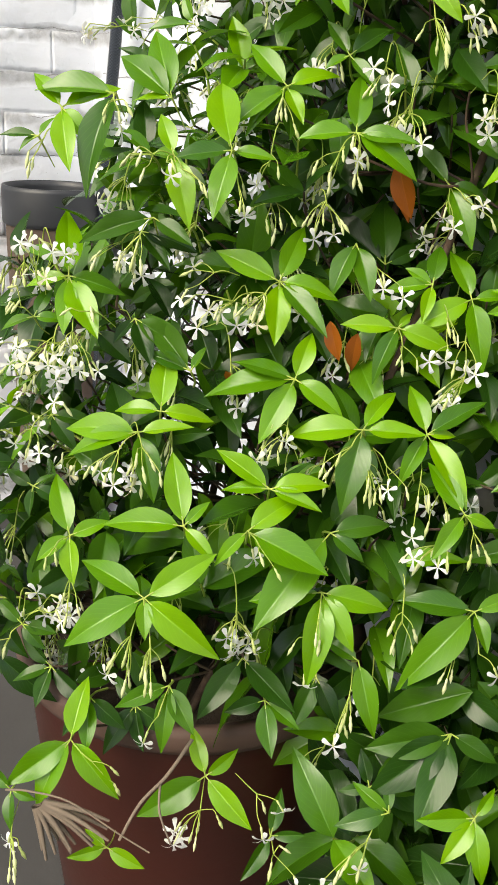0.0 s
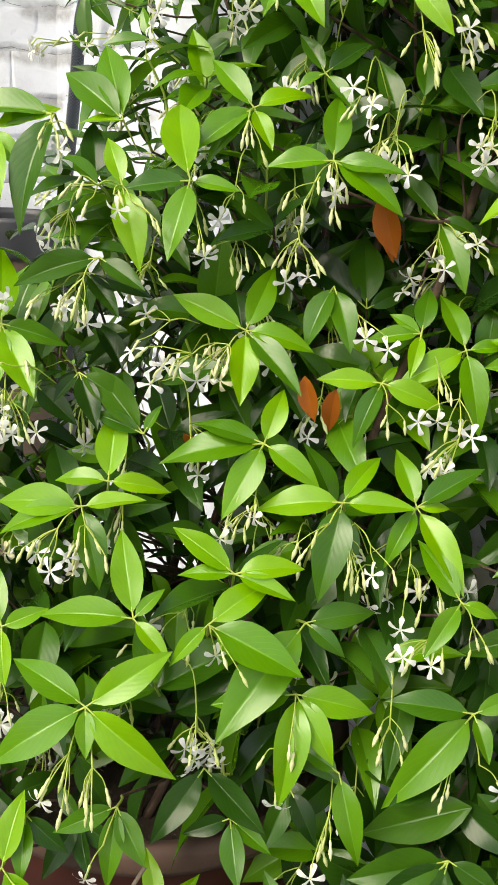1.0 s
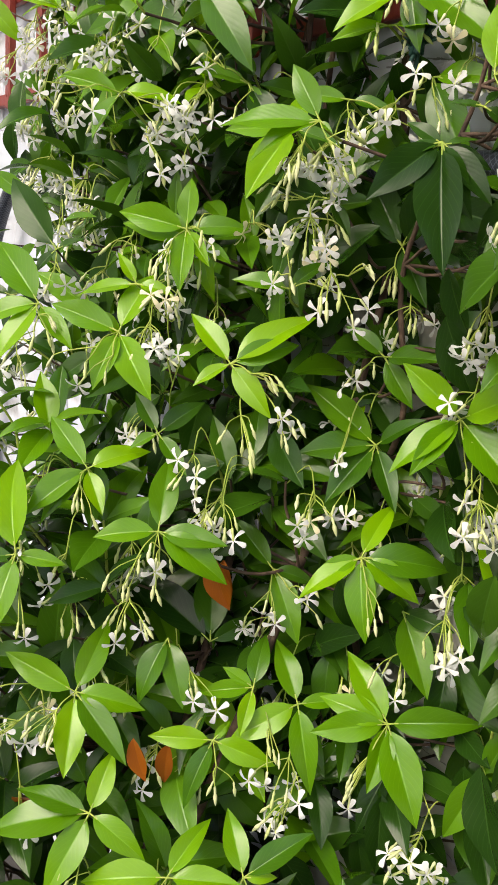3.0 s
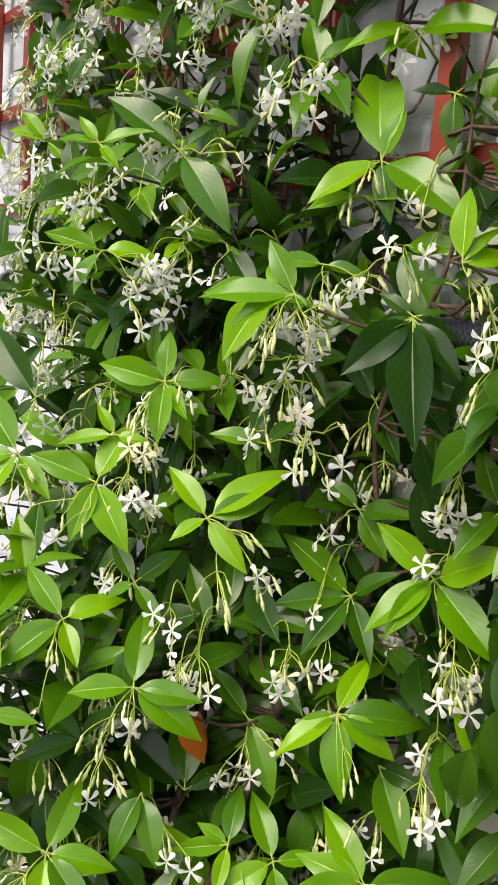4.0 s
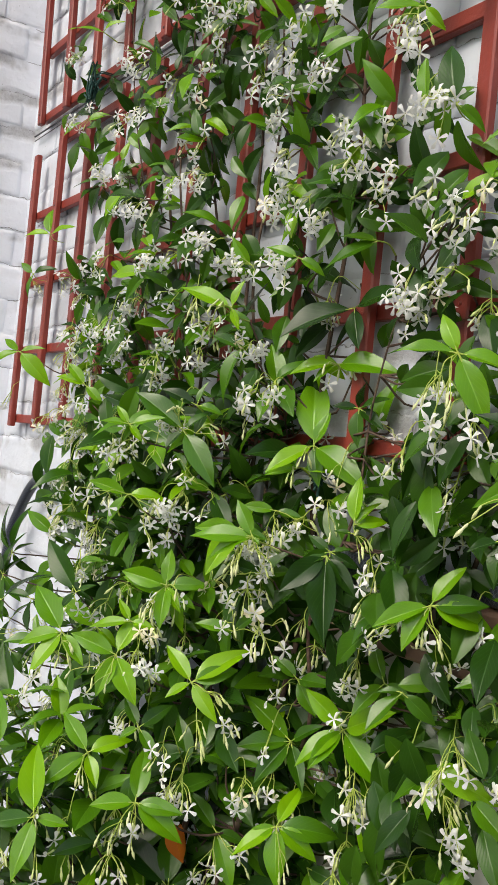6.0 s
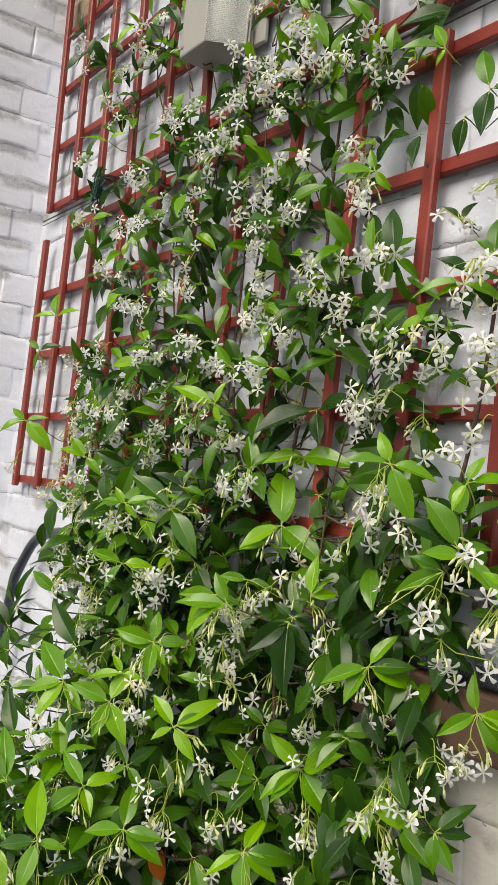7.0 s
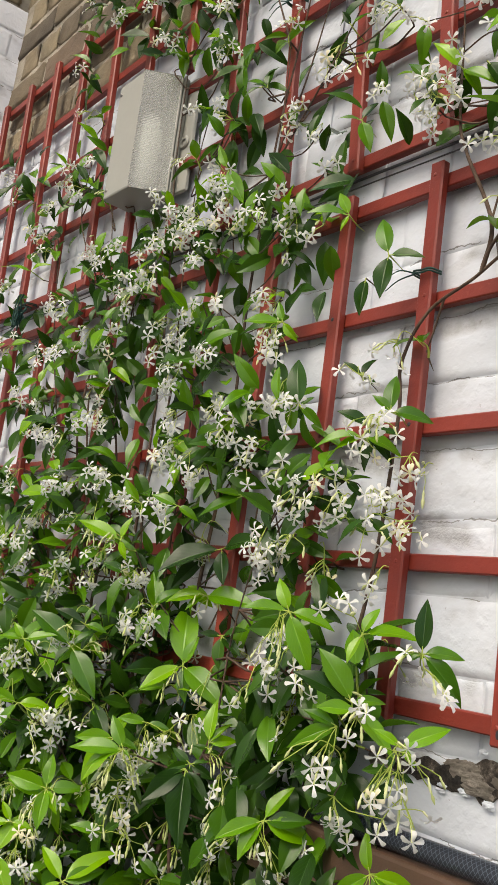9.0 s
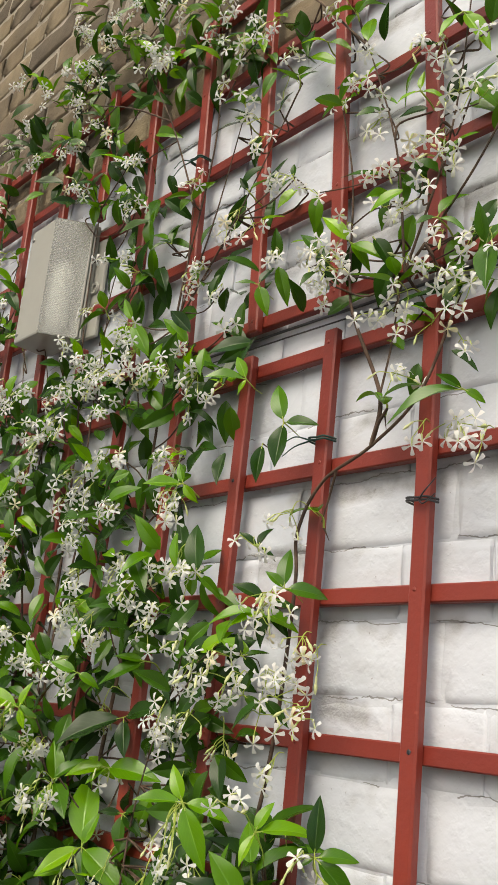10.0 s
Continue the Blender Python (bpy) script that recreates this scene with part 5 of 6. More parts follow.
shoot((0.246, -0.133, 1.081), 1, [(-2.4, -3.5, 0.8), (1.3, 1.9, 2.5)], [(0.4, -0.1, 1.4, 2, 2), (2.8, 2.9, -0.0, 3, 1), (4.4, 4.3, 0.9, 0, 3)])
shoot((0.281, -0.065, 1.034), 1, [(-1.7, -2.1, 2.4), (5.3, 0.8, 0.7), (2.8, 0.7, -3.4)], [(-1.0, -1.6, -1.7, 2, 1)])
shoot((0.158, -0.217, 1.075), 2, [(-2.3, -4.1, -0.5), (2.2, 2.0, -0.3), (-1.1, -1.1, 2.4)])
shoot((0.323, -0.050, 1.340), 0, [(-1.5, -2.4, 0.2), (3.7, 0.4, -1.9), (1.0, -0.9, -4.0), (4.2, 0.4, 1.3)], [(2.1, 2.6, -2.8, 3, 0)])
shoot((0.267, -0.079, 1.269), 2, [(-1.9, -3.5, -0.9), (4.9, 2.0, 0.3)], [(-0.7, -1.2, -1.9, 0, 5), (1.5, 1.9, -2.1, 1, 2)])
shoot((0.253, -0.098, 1.218), 1, [(-2.0, -3.1, 0.4), (2.4, 2.2, -0.4)], [(0.3, 0.4, -3.2, 2, 3), (3.2, 3.6, -2.2, 3, 2)])
shoot((-0.292, -0.220, 1.052), 0, [(-3.2, -3.2, 5.3), (1.3, 2.7, 3.3), (3.4, 1.8, -3.4), (2.5, -1.5, -6.3), (-0.9, 0.9, 6.8)])
shoot((-0.212, -0.200, 1.030), 0, [(-2.3, -3.5, 1.4), (3.1, 3.9, 1.1), (1.8, -1.0, -4.5), (3.8, 3.0, -2.2)])
shoot((-0.223, -0.220, 0.952), 0, [(-2.4, -3.1, 2.3), (2.5, 2.7, 0.1), (2.0, -1.4, -5.1), (3.3, 1.9, -3.1)])
shoot((-0.103, -0.220, 0.886), 0, [(-1.9, -3.2, 0.5), (1.5, 2.9, 3.1), (3.0, 2.1, -2.0), (1.3, -1.7, -4.0)])
shoot((0.342, -0.085, 1.185), 0, [(-1.7, -1.7, 1.6), (1.5, 2.0, 0.6), (1.4, -0.9, -2.6), (-1.1, -2.8, -0.9), (2.7, 1.8, -1.3)])
shoot((0.370, -0.080, 1.208), 0, [(-1.1, -1.7, 0.3), (1.9, 1.1, -1.2), (0.4, 1.4, 1.5)])

# growth that hides the ledge
for k in range(30):
    x, z = rng.uniform(0.40, 0.63), rng.uniform(1.02, 1.33)
    sprig(tucked(Vector((x, -rng.uniform(0.06, 0.12), z))), Vector((rng.gauss(0.2, 0.3), -0.8, 0.5)), rng.uniform(0.045, 0.058), 3, rng.choice((0, 0, 0, 1)), rng.choice((0, 0, 1)), 0.55, False)

for k in range(520):
    x, z = rng.uniform(0.34, 0.60), rng.uniform(0.98, 1.32)
    add_leaf(Vector((x, -rng.uniform(0.066, 0.11), z)), (jitter(0.6) + DOWN * 0.6).normalized(), Vector((0.5, -0.9, 0.4)) + jitter(0.3), rng.uniform(0.044, 0.064), int(rng.random() < 0.15), False)

# leaves that fill the middle of the climbing part and the gap before the hose
for lo, hi, low, high, near, far, many in ((0.24, 0.52, 1.34, 1.62, 0.045, 0.075, 150), (-0.30, 0.40, 1.36, 1.90, 0.045, 0.07, 80), (0.12, 0.46, 1.12, 1.25, 0.062, 0.088, 420)):
    for k in range(many):
        add_leaf(Vector((rng.uniform(lo, hi), -rng.uniform(near, far), rng.uniform(low, high))), (jitter(0.6) + DOWN * 0.5).normalized(), Vector((0.5, -0.9, 0.4)) + jitter(0.3), rng.uniform(0.042, 0.060), rng.choice((0, 0, 0, 1)), False)
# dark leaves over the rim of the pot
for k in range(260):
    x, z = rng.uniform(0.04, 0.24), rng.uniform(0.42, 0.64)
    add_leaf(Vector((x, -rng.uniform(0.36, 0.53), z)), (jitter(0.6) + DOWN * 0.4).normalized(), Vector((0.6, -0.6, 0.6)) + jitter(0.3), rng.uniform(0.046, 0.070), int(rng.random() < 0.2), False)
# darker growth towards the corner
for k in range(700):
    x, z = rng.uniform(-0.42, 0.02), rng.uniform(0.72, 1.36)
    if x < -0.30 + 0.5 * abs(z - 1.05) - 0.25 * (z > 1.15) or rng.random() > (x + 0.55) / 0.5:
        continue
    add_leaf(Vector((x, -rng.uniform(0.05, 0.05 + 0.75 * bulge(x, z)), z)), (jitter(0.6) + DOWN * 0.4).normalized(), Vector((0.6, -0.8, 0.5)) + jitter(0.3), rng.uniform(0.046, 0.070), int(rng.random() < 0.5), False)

# the rest of the bush
made = 0
while made < 350:
    x, z = rng.uniform(-0.60, 0.72), rng.uniform(0.34, 1.54)
    right = ease(z, [(0.42, 0.57), (0.9, 0.50), (1.08, 0.54), (1.20, 0.66), (1.34, 0.68), (1.42, 0.52), (1.54, 0.42)])
    left = ease(z, [(0.42, -0.16), (0.6, -0.20), (0.85, -0.20), (1.0, -0.25), (1.20, -0.30), (1.42, -0.50)])
    if not left + rng.gauss(0, 0.07) < x < right + rng.gauss(0, 0.03):
        continue
    d = bulge(x, z)
    if (x > 0.22 and z < 0.50) or (x < 0.02 and z < 1.2 and rng.random() < 0.62):
        continue
    if rng.random() > 0.35 + 1.6 * d or (z < 0.45 and rng.random() < 0.6) or (z > 1.30 and rng.random() < (z - 1.30) / 0.26):
        continue
    n = bulge_normal(x, z)
    depth = rng.random() ** 1.5
    y = -max(0.05, d - 0.015) * (1 - 0.45 * depth)
    # deeper shoots get darker leaves, so some inner shade lies in their colour
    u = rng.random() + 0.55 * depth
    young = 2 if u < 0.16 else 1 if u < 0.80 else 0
    sprig(tucked(Vector((x, y, z))), n * 0.75 + UP * 0.5 + jitter(0.25), rng.uniform(0.052, 0.074) * (1.0 if z < 1.0 else 0.86), rng.choice((2, 3, 3)), young,
          rng.choice((0, 1, 1, 2)) if depth < 0.7 else rng.choice((0, 0, 1)), 0.42 + 0.16 * (z > 1.0), True, (6, 11))
    made += 1

# older leaves deep inside it, their dark green also standing for shade
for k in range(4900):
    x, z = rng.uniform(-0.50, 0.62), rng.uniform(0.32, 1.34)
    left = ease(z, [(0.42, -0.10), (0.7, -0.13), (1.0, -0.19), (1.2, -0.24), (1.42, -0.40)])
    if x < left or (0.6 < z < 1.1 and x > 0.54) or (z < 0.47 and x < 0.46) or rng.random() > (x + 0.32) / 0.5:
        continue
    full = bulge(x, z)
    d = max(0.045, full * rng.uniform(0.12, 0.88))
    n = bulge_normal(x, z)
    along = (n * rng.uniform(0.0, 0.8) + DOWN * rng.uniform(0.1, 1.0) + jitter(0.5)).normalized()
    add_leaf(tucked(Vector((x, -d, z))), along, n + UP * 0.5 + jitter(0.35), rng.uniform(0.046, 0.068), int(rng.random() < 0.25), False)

# a thin layer of dark leaves close to the wall, colouring the gaps as shade
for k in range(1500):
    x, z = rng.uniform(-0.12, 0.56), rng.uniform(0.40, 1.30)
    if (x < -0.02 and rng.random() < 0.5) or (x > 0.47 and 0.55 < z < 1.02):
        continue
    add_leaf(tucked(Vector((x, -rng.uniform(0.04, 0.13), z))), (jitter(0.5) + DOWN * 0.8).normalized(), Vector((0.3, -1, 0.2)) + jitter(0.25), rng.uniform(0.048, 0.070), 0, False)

# dark growth round the pot and low beside it
for k in range(46):
    if k < 20:
        x, y, z = rng.uniform(0.12, 0.40), -rng.uniform(0.25, 0.44), rng.uniform(0.46, 0.55)
    else:
        x, y, z = rng.uniform(0.44, 0.62), -rng.uniform(0.06, 0.34), rng.uniform(0.22, 0.48)
    sprig(tucked(Vector((x, y, z))), Vector((rng.gauss(0.4, 0.3), -0.5, rng.uniform(-0.1, 0.6))), rng.uniform(0.060, 0.085), 3, rng.choice((0, 0, 0, 1)), rng.choice((0, 0, 1)), 0.3, True)
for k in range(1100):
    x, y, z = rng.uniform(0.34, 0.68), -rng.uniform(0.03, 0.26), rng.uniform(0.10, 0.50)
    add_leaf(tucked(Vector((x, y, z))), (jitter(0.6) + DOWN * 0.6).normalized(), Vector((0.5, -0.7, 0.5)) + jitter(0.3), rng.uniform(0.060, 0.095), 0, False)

# climbing part: bunches of blossom over the trellis: x, distance out, height, flowers
BLOSSOM_FOOT = (
    (0.128, 0.181, 1.197, 5), (-0.033, 0.198, 1.203, 4), (0.034, 0.169, 1.28, 6), (0.004, 0.169, 1.281, 3), (-0.1, 0.159, 1.298, 3), (-0.249, 0.136, 1.326, 3), (0.209, 0.119, 1.338, 6), (0.236, 0.11, 1.348, 5),
    (0.076, 0.122, 1.392, 6), (0.197, 0.107, 1.392, 4), (0.177, 0.11, 1.395, 8), (0.15, 0.113, 1.397, 3), (-0.148, 0.118, 1.411, 6), (-0.007, 0.121, 1.411, 5), (0.636, 0.105, 1.418, 2), (0.418, 0.075, 1.425, 4),
    (-0.387, 0.103, 1.427, 4), (-0.253, 0.112, 1.434, 4), (0.404, 0.075, 1.439, 5), (-0.195, 0.114, 1.449, 4), (0.505, 0.105, 1.45, 3), (-0.294, 0.109, 1.454, 4), (0.619, 0.105, 1.455, 2), (0.676, 0.105, 1.456, 2),)
BLOSSOM_LOW = (
    (-0.015, 0.116, 1.465, 4), (0.682, 0.105, 1.465, 4), (0.419, 0.075, 1.47, 5), (0.228, 0.098, 1.489, 5), (0.549, 0.105, 1.491, 4), (0.521, 0.105, 1.492, 5), (0.156, 0.106, 1.496, 5), (0.578, 0.105, 1.497, 4),
    (-0.369, 0.103, 1.503, 4), (0.124, 0.108, 1.509, 7), (0.498, 0.105, 1.512, 8), (0.228, 0.097, 1.513, 5), (0.525, 0.105, 1.517, 5), (0.681, 0.105, 1.521, 3), (-0.13, 0.11, 1.523, 5), (0.464, 0.105, 1.529, 4),
    (0.661, 0.105, 1.533, 6), (-0.041, 0.111, 1.535, 3), (-0.438, 0.098, 1.539, 3), (0.066, 0.109, 1.54, 5), (0.273, 0.091, 1.54, 5), (-0.107, 0.109, 1.542, 5), (0.027, 0.109, 1.55, 8), (0.363, 0.08, 1.553, 4),)
BLOSSOM_HALF = (
    (-0.312, 0.103, 1.556, 5), (0.245, 0.094, 1.56, 4), (-0.436, 0.097, 1.561, 5), (0.185, 0.099, 1.571, 6), (0.21, 0.097, 1.574, 4), (0.369, 0.08, 1.575, 6), (0.3, 0.087, 1.594, 4), (-0.145, 0.103, 1.614, 3),
    (0.329, 0.083, 1.615, 6), (0.189, 0.096, 1.621, 5), (-0.199, 0.101, 1.628, 6), (0.369, 0.079, 1.628, 5), (0.427, 0.105, 1.633, 4), (0.006, 0.103, 1.635, 6), (0.301, 0.086, 1.637, 9), (-0.075, 0.102, 1.643, 3),
    (-0.018, 0.102, 1.647, 3), (-0.246, 0.099, 1.648, 4), (0.165, 0.095, 1.674, 5), (-0.017, 0.099, 1.685, 3), (-0.286, 0.095, 1.696, 5), (0.185, 0.092, 1.698, 4), (-0.052, 0.098, 1.699, 5), (-0.357, 0.093, 1.703, 3),)
BLOSSOM_MID = (
    (0.16, 0.092, 1.71, 5), (0.246, 0.087, 1.712, 8), (-0.405, 0.089, 1.738, 3), (0.113, 0.092, 1.739, 4), (0.181, 0.089, 1.751, 4), (0.372, 0.076, 1.761, 4), (0.156, 0.089, 1.764, 3), (-0.059, 0.092, 1.775, 3),
    (0.129, 0.089, 1.777, 3), (0.367, 0.076, 1.782, 4), (0.244, 0.083, 1.784, 4), (-0.311, 0.088, 1.789, 4), (0.182, 0.086, 1.791, 4), (-0.263, 0.089, 1.792, 6), (-0.096, 0.09, 1.792, 6), (-0.033, 0.09, 1.806, 3),
    (-0.134, 0.089, 1.809, 4), (-0.004, 0.09, 1.83, 4), (-0.487, 0.084, 1.84, 2), (0.384, 0.075, 1.841, 4), (0.452, 0.075, 1.854, 3), (-0.002, 0.09, 1.854, 6), (0.419, 0.075, 1.859, 4), (-0.56, 0.083, 1.864, 4),)
BLOSSOM_LAMP = (
    (0.063, 0.089, 1.869, 4), (-0.259, 0.088, 1.874, 4), (0.242, 0.083, 1.878, 6), (0.035, 0.09, 1.88, 6), (0.188, 0.086, 1.882, 8), (0.386, 0.075, 1.888, 6), (-0.05, 0.09, 1.889, 5), (-0.305, 0.088, 1.9, 6),
    (0.322, 0.079, 1.904, 4), (0.221, 0.084, 1.913, 5), (0.36, 0.077, 1.914, 7), (0.136, 0.088, 1.917, 7), (0.271, 0.082, 1.922, 5), (0.031, 0.09, 1.924, 4), (0.054, 0.089, 1.933, 6), (0.362, 0.077, 1.934, 5),
    (0.154, 0.087, 1.935, 8), (-0.147, 0.089, 1.943, 4), (0.447, 0.075, 1.943, 4), (-0.203, 0.089, 1.945, 5), (0.24, 0.084, 1.948, 6), (-0.07, 0.09, 1.955, 5), (0.092, 0.089, 1.971, 7), (0.153, 0.087, 1.972, 7),)
BLOSSOM_OVER = (
    (-0.181, 0.089, 1.978, 7), (0.193, 0.086, 1.984, 7), (-0.596, 0.083, 1.986, 4), (0.209, 0.085, 2.001, 4), (0.032, 0.09, 2.012, 4), (-0.432, 0.087, 2.06, 4), (-0.493, 0.086, 2.108, 6), (-0.287, 0.089, 2.12, 6),
    (-0.418, 0.087, 2.13, 5), (-0.335, 0.088, 2.153, 7), (-0.235, 0.089, 2.173, 5), (-0.345, 0.088, 2.181, 3), (-0.634, 0.085, 2.229, 2), (-0.689, 0.084, 2.281, 5), (0.003, 0.09, 2.311, 4), (-0.396, 0.088, 2.431, 3),)
BLOSSOM_RIGHT = (
    (0.844, 0.075, 1.73, 4), (0.825, 0.075, 1.738, 6), (0.812, 0.075, 1.74, 3), (0.775, 0.075, 1.75, 3), (0.731, 0.075, 1.803, 3), (0.831, 0.075, 1.822, 5), (0.789, 0.075, 1.854, 4), (0.745, 0.075, 1.869, 4),
    (0.822, 0.075, 1.882, 4), (0.717, 0.075, 1.883, 4), (0.838, 0.075, 1.886, 5), (0.731, 0.075, 1.905, 6), (0.763, 0.075, 1.922, 3), (0.624, 0.075, 1.926, 3), (0.839, 0.075, 1.935, 5), (0.816, 0.075, 1.936, 5),
    (0.72, 0.075, 1.939, 3), (0.829, 0.075, 1.944, 3), (0.617, 0.075, 1.946, 6), (0.791, 0.075, 1.952, 3), (0.589, 0.075, 1.984, 5), (0.735, 0.075, 2.002, 4), (0.425, 0.075, 2.012, 3), (0.646, 0.075, 2.017, 4),)
BLOSSOM_HIGH = (
    (0.53, 0.075, 2.019, 4), (0.702, 0.075, 2.019, 3), (0.354, 0.075, 2.03, 3), (0.756, 0.075, 2.04, 3), (0.363, 0.075, 2.049, 5), (0.774, 0.075, 2.053, 4), (0.796, 0.075, 2.054, 4), (0.702, 0.075, 2.062, 5),
    (0.694, 0.075, 2.062, 3), (0.78, 0.075, 2.078, 5), (0.472, 0.075, 2.081, 2), (0.757, 0.075, 2.082, 5), (0.576, 0.075, 2.09, 3), (0.416, 0.075, 2.096, 3), (0.836, 0.075, 2.097, 3), (0.196, 0.075, 2.102, 4),
    (0.431, 0.075, 2.117, 3), (0.822, 0.075, 2.118, 5), (0.199, 0.075, 2.12, 5), (0.8, 0.075, 2.122, 4), (0.53, 0.075, 2.13, 2), (0.502, 0.075, 2.137, 5), (0.162, 0.075, 2.142, 4), (0.674, 0.075, 2.143, 4),)
BLOSSOM_TOP = (
    (0.093, 0.075, 2.155, 4), (0.782, 0.075, 2.18, 3), (0.829, 0.075, 2.19, 3), (0.673, 0.075, 2.195, 3), (0.773, 0.075, 2.204, 4), (0.748, 0.075, 2.214, 3), (0.467, 0.075, 2.218, 6), (0.638, 0.075, 2.225, 5),
    (0.164, 0.075, 2.228, 3), (0.664, 0.075, 2.244, 4), (0.142, 0.075, 2.253, 4), (0.45, 0.075, 2.253, 2), (0.13, 0.075, 2.333, 5), (0.517, 0.075, 2.344, 5), (0.091, 0.075, 2.35, 3), (0.369, 0.075, 2.361, 3),
    (-0.062, 0.075, 2.363, 4), (0.501, 0.075, 2.382, 5), (0.399, 0.075, 2.416, 7), (0.467, 0.075, 2.416, 5), (0.372, 0.075, 2.421, 4), (0.434, 0.075, 2.431, 6), (0.033, 0.075, 2.434, 3), (-0.102, 0.075, 2.459, 6),)
BLOSSOM_CROWN = (
    (-0.136, 0.075, 2.468, 4), (0.329, 0.075, 2.472, 6), (0.347, 0.075, 2.482, 6), (0.182, 0.075, 2.493, 7), (-0.041, 0.075, 2.493, 4), (-0.247, 0.075, 2.497, 5), (0.212, 0.075, 2.499, 5), (0.156, 0.075, 2.536, 6),
    (0.087, 0.075, 2.538, 5), (-0.09, 0.075, 2.555, 5), (0.088, 0.075, 2.568, 7), (0.227, 0.075, 2.576, 4), (-0.036, 0.075, 2.579, 5), (-0.408, 0.075, 2.596, 4), (-0.31, 0.075, 2.608, 6), (-0.349, 0.075, 2.612, 4),
    (0.15, 0.075, 2.635, 5), (-0.126, 0.075, 2.639, 4), (-0.085, 0.075, 2.644, 6), (-0.267, 0.075, 2.657, 5), (-0.029, 0.075, 2.658, 6), (-0.186, 0.075, 2.691, 4), (0.055, 0.075, 2.699, 4), (-0.025, 0.075, 2.715, 4),)
BLOSSOM_BRICK = (
    (-0.124, 0.075, 2.74, 7), (-0.426, 0.075, 2.783, 5), (-0.166, 0.075, 2.806, 6),)
BLOSSOM = BLOSSOM_FOOT + BLOSSOM_LOW + BLOSSOM_HALF + BLOSSOM_MID + BLOSSOM_LAMP + BLOSSOM_OVER + BLOSSOM_RIGHT + BLOSSOM_HIGH + BLOSSOM_TOP + BLOSSOM_CROWN + BLOSSOM_BRICK


def cluster(x, d, z, count):
    """A loose round bunch on a short forked stalk, held clear of the leaves behind it."""
    goal = Vector((x, -d - 0.006, z))
    base = goal + Vector((rng.gauss(-0.008, 0.010), 0.026, rng.uniform(0.010, 0.030)))
    fork = base.lerp(goal, 0.5) + UP * 0.005
    anchor = nearest_stem(base, 0.16)
    if anchor is not None:
        add_tube("twig", [anchor, base.lerp(anchor, 0.5) + jitter(0.010) + DOWN * 0.008, base], 0.0013, 0.0010, 4, 4)
    items = []
    opened = max(2, round(count * (0.66 if x > 0.42 else 1.0)))
    for k in range(opened + rng.randrange(3)):
        side = jitter(1.0)
        end = goal + Vector((side.x * 0.013, side.y * 0.007, side.z * 0.011))
        way = ((end - fork).normalized() * 0.7 + DOWN * 0.4 + jitter(0.15)).normalized()
        thin_end = end - way * 0.009
        thin = [fork, fork.lerp(thin_end, 0.55) + side * 0.0012, thin_end]
        if k < opened:
            mouth = frame_of(thin_end, way, UP, 1) @ Matrix.Diagonal((0.008, 0.009, 0.008, 1))
            gaze = (way * 0.35 + Vector((0.45, -0.65, -0.10)) + jitter(0.42)).normalized()
            items.append((thin, frame_of(end, gaze, jitter(1.0), rng.uniform(0.0088, 0.0108)), mouth, True, rng.random() < 0.03))
        else:
            size = rng.uniform(0.012, 0.018)
            items.append((thin, frame_of(thin_end, way, UP, 1) @ Matrix.Diagonal((size * 0.78, size, size * 0.78, 1)), None, False, False))
    pending.append(([base, base.lerp(fork, 0.6) + UP * 0.003, fork], items))
    outer_nodes.append((goal, 0.014))
    return base


blossom_bases = [cluster(*row) for row in BLOSSOM]
for (x, d, z, count), base in zip(BLOSSOM, blossom_bases):
    if x > 0.60 and 1.40 < z < 1.80:
        continue
    sparse = (x > 0.45 and 1.40 < z) or (x > 0.2 and 1.95 < z < 2.4)
    for k in range(2 if sparse else 5):
        add_leaf(base + jitter(0.014), jitter(0.55) + Vector((0.15, -0.25, -0.1)), Vector((0.5, -0.8, 0.7)) + jitter(0.25), rng.uniform(0.036, 0.056), rng.choice((0, 0, 1, 1, 2)), False)
    # dark leaves behind, their tone deepening the shade between bunches
    for k in range(1 if sparse else 9 if z < 1.5 else 7):
        p = Vector((x + rng.gauss(0, 0.034), -rng.uniform(0.040, max(0.05, d - 0.015)), z + rng.gauss(0, 0.034)))
        if (-0.22 < p.x < 0.03 and 2.05 < p.z < 2.34) or (p.x > 0.47 and 1.38 < p.z < 1.92):
            continue
        add_leaf(p, (jitter(0.6) + DOWN * 0.5).normalized(), Vector((0.5, -1, 0.4)) + jitter(0.3), rng.uniform(0.040, 0.060), rng.choice((0, 0, 0, 1)), False)

# withered orange leaves
for x, y, z, s in ((0.246, -0.188, 0.878, 0.050), (0.236, -0.170, 0.868, 0.042), (0.225, -0.335, 0.700, 0.030), (0.262, -0.255, 0.748, 0.036), (0.262, -0.225, 0.735, 0.036)):
    k = rng.randrange(len(LEAVES))
    v, f, uv = LEAVES[k]
    a = np.array(ROOT @ frame_of(Vector((x, y, z)), DOWN + jitter(0.25), Vector((0.6, -1, 0.2)), s))
    ob = new("leaf", mesh_from("withered_leaf", v @ a[:3, :3].T + a[:3, 3], f, LEAF_DEAD, uv))
    ob.parent = jasmine
    ob["label"] = "withered orange leaf"

# blossom that a leaf would cut through is left out
lv, lf = [], []
for key in AGES:
    lf.extend([tuple(q + len(lv) for q in f) for f in piles[key].f])
    for arr in piles[key].v:
        lv.extend(arr.tolist())
for k, m, young in single_leaves:
    lf.extend([tuple(q + len(lv) for q in f) for f in LEAVES[k][1]])
    lv.extend([m @ Vector(q) for q in LEAVES[k][0].tolist()])
leaf_tree = BVHTree.FromPolygons(lv, lf)


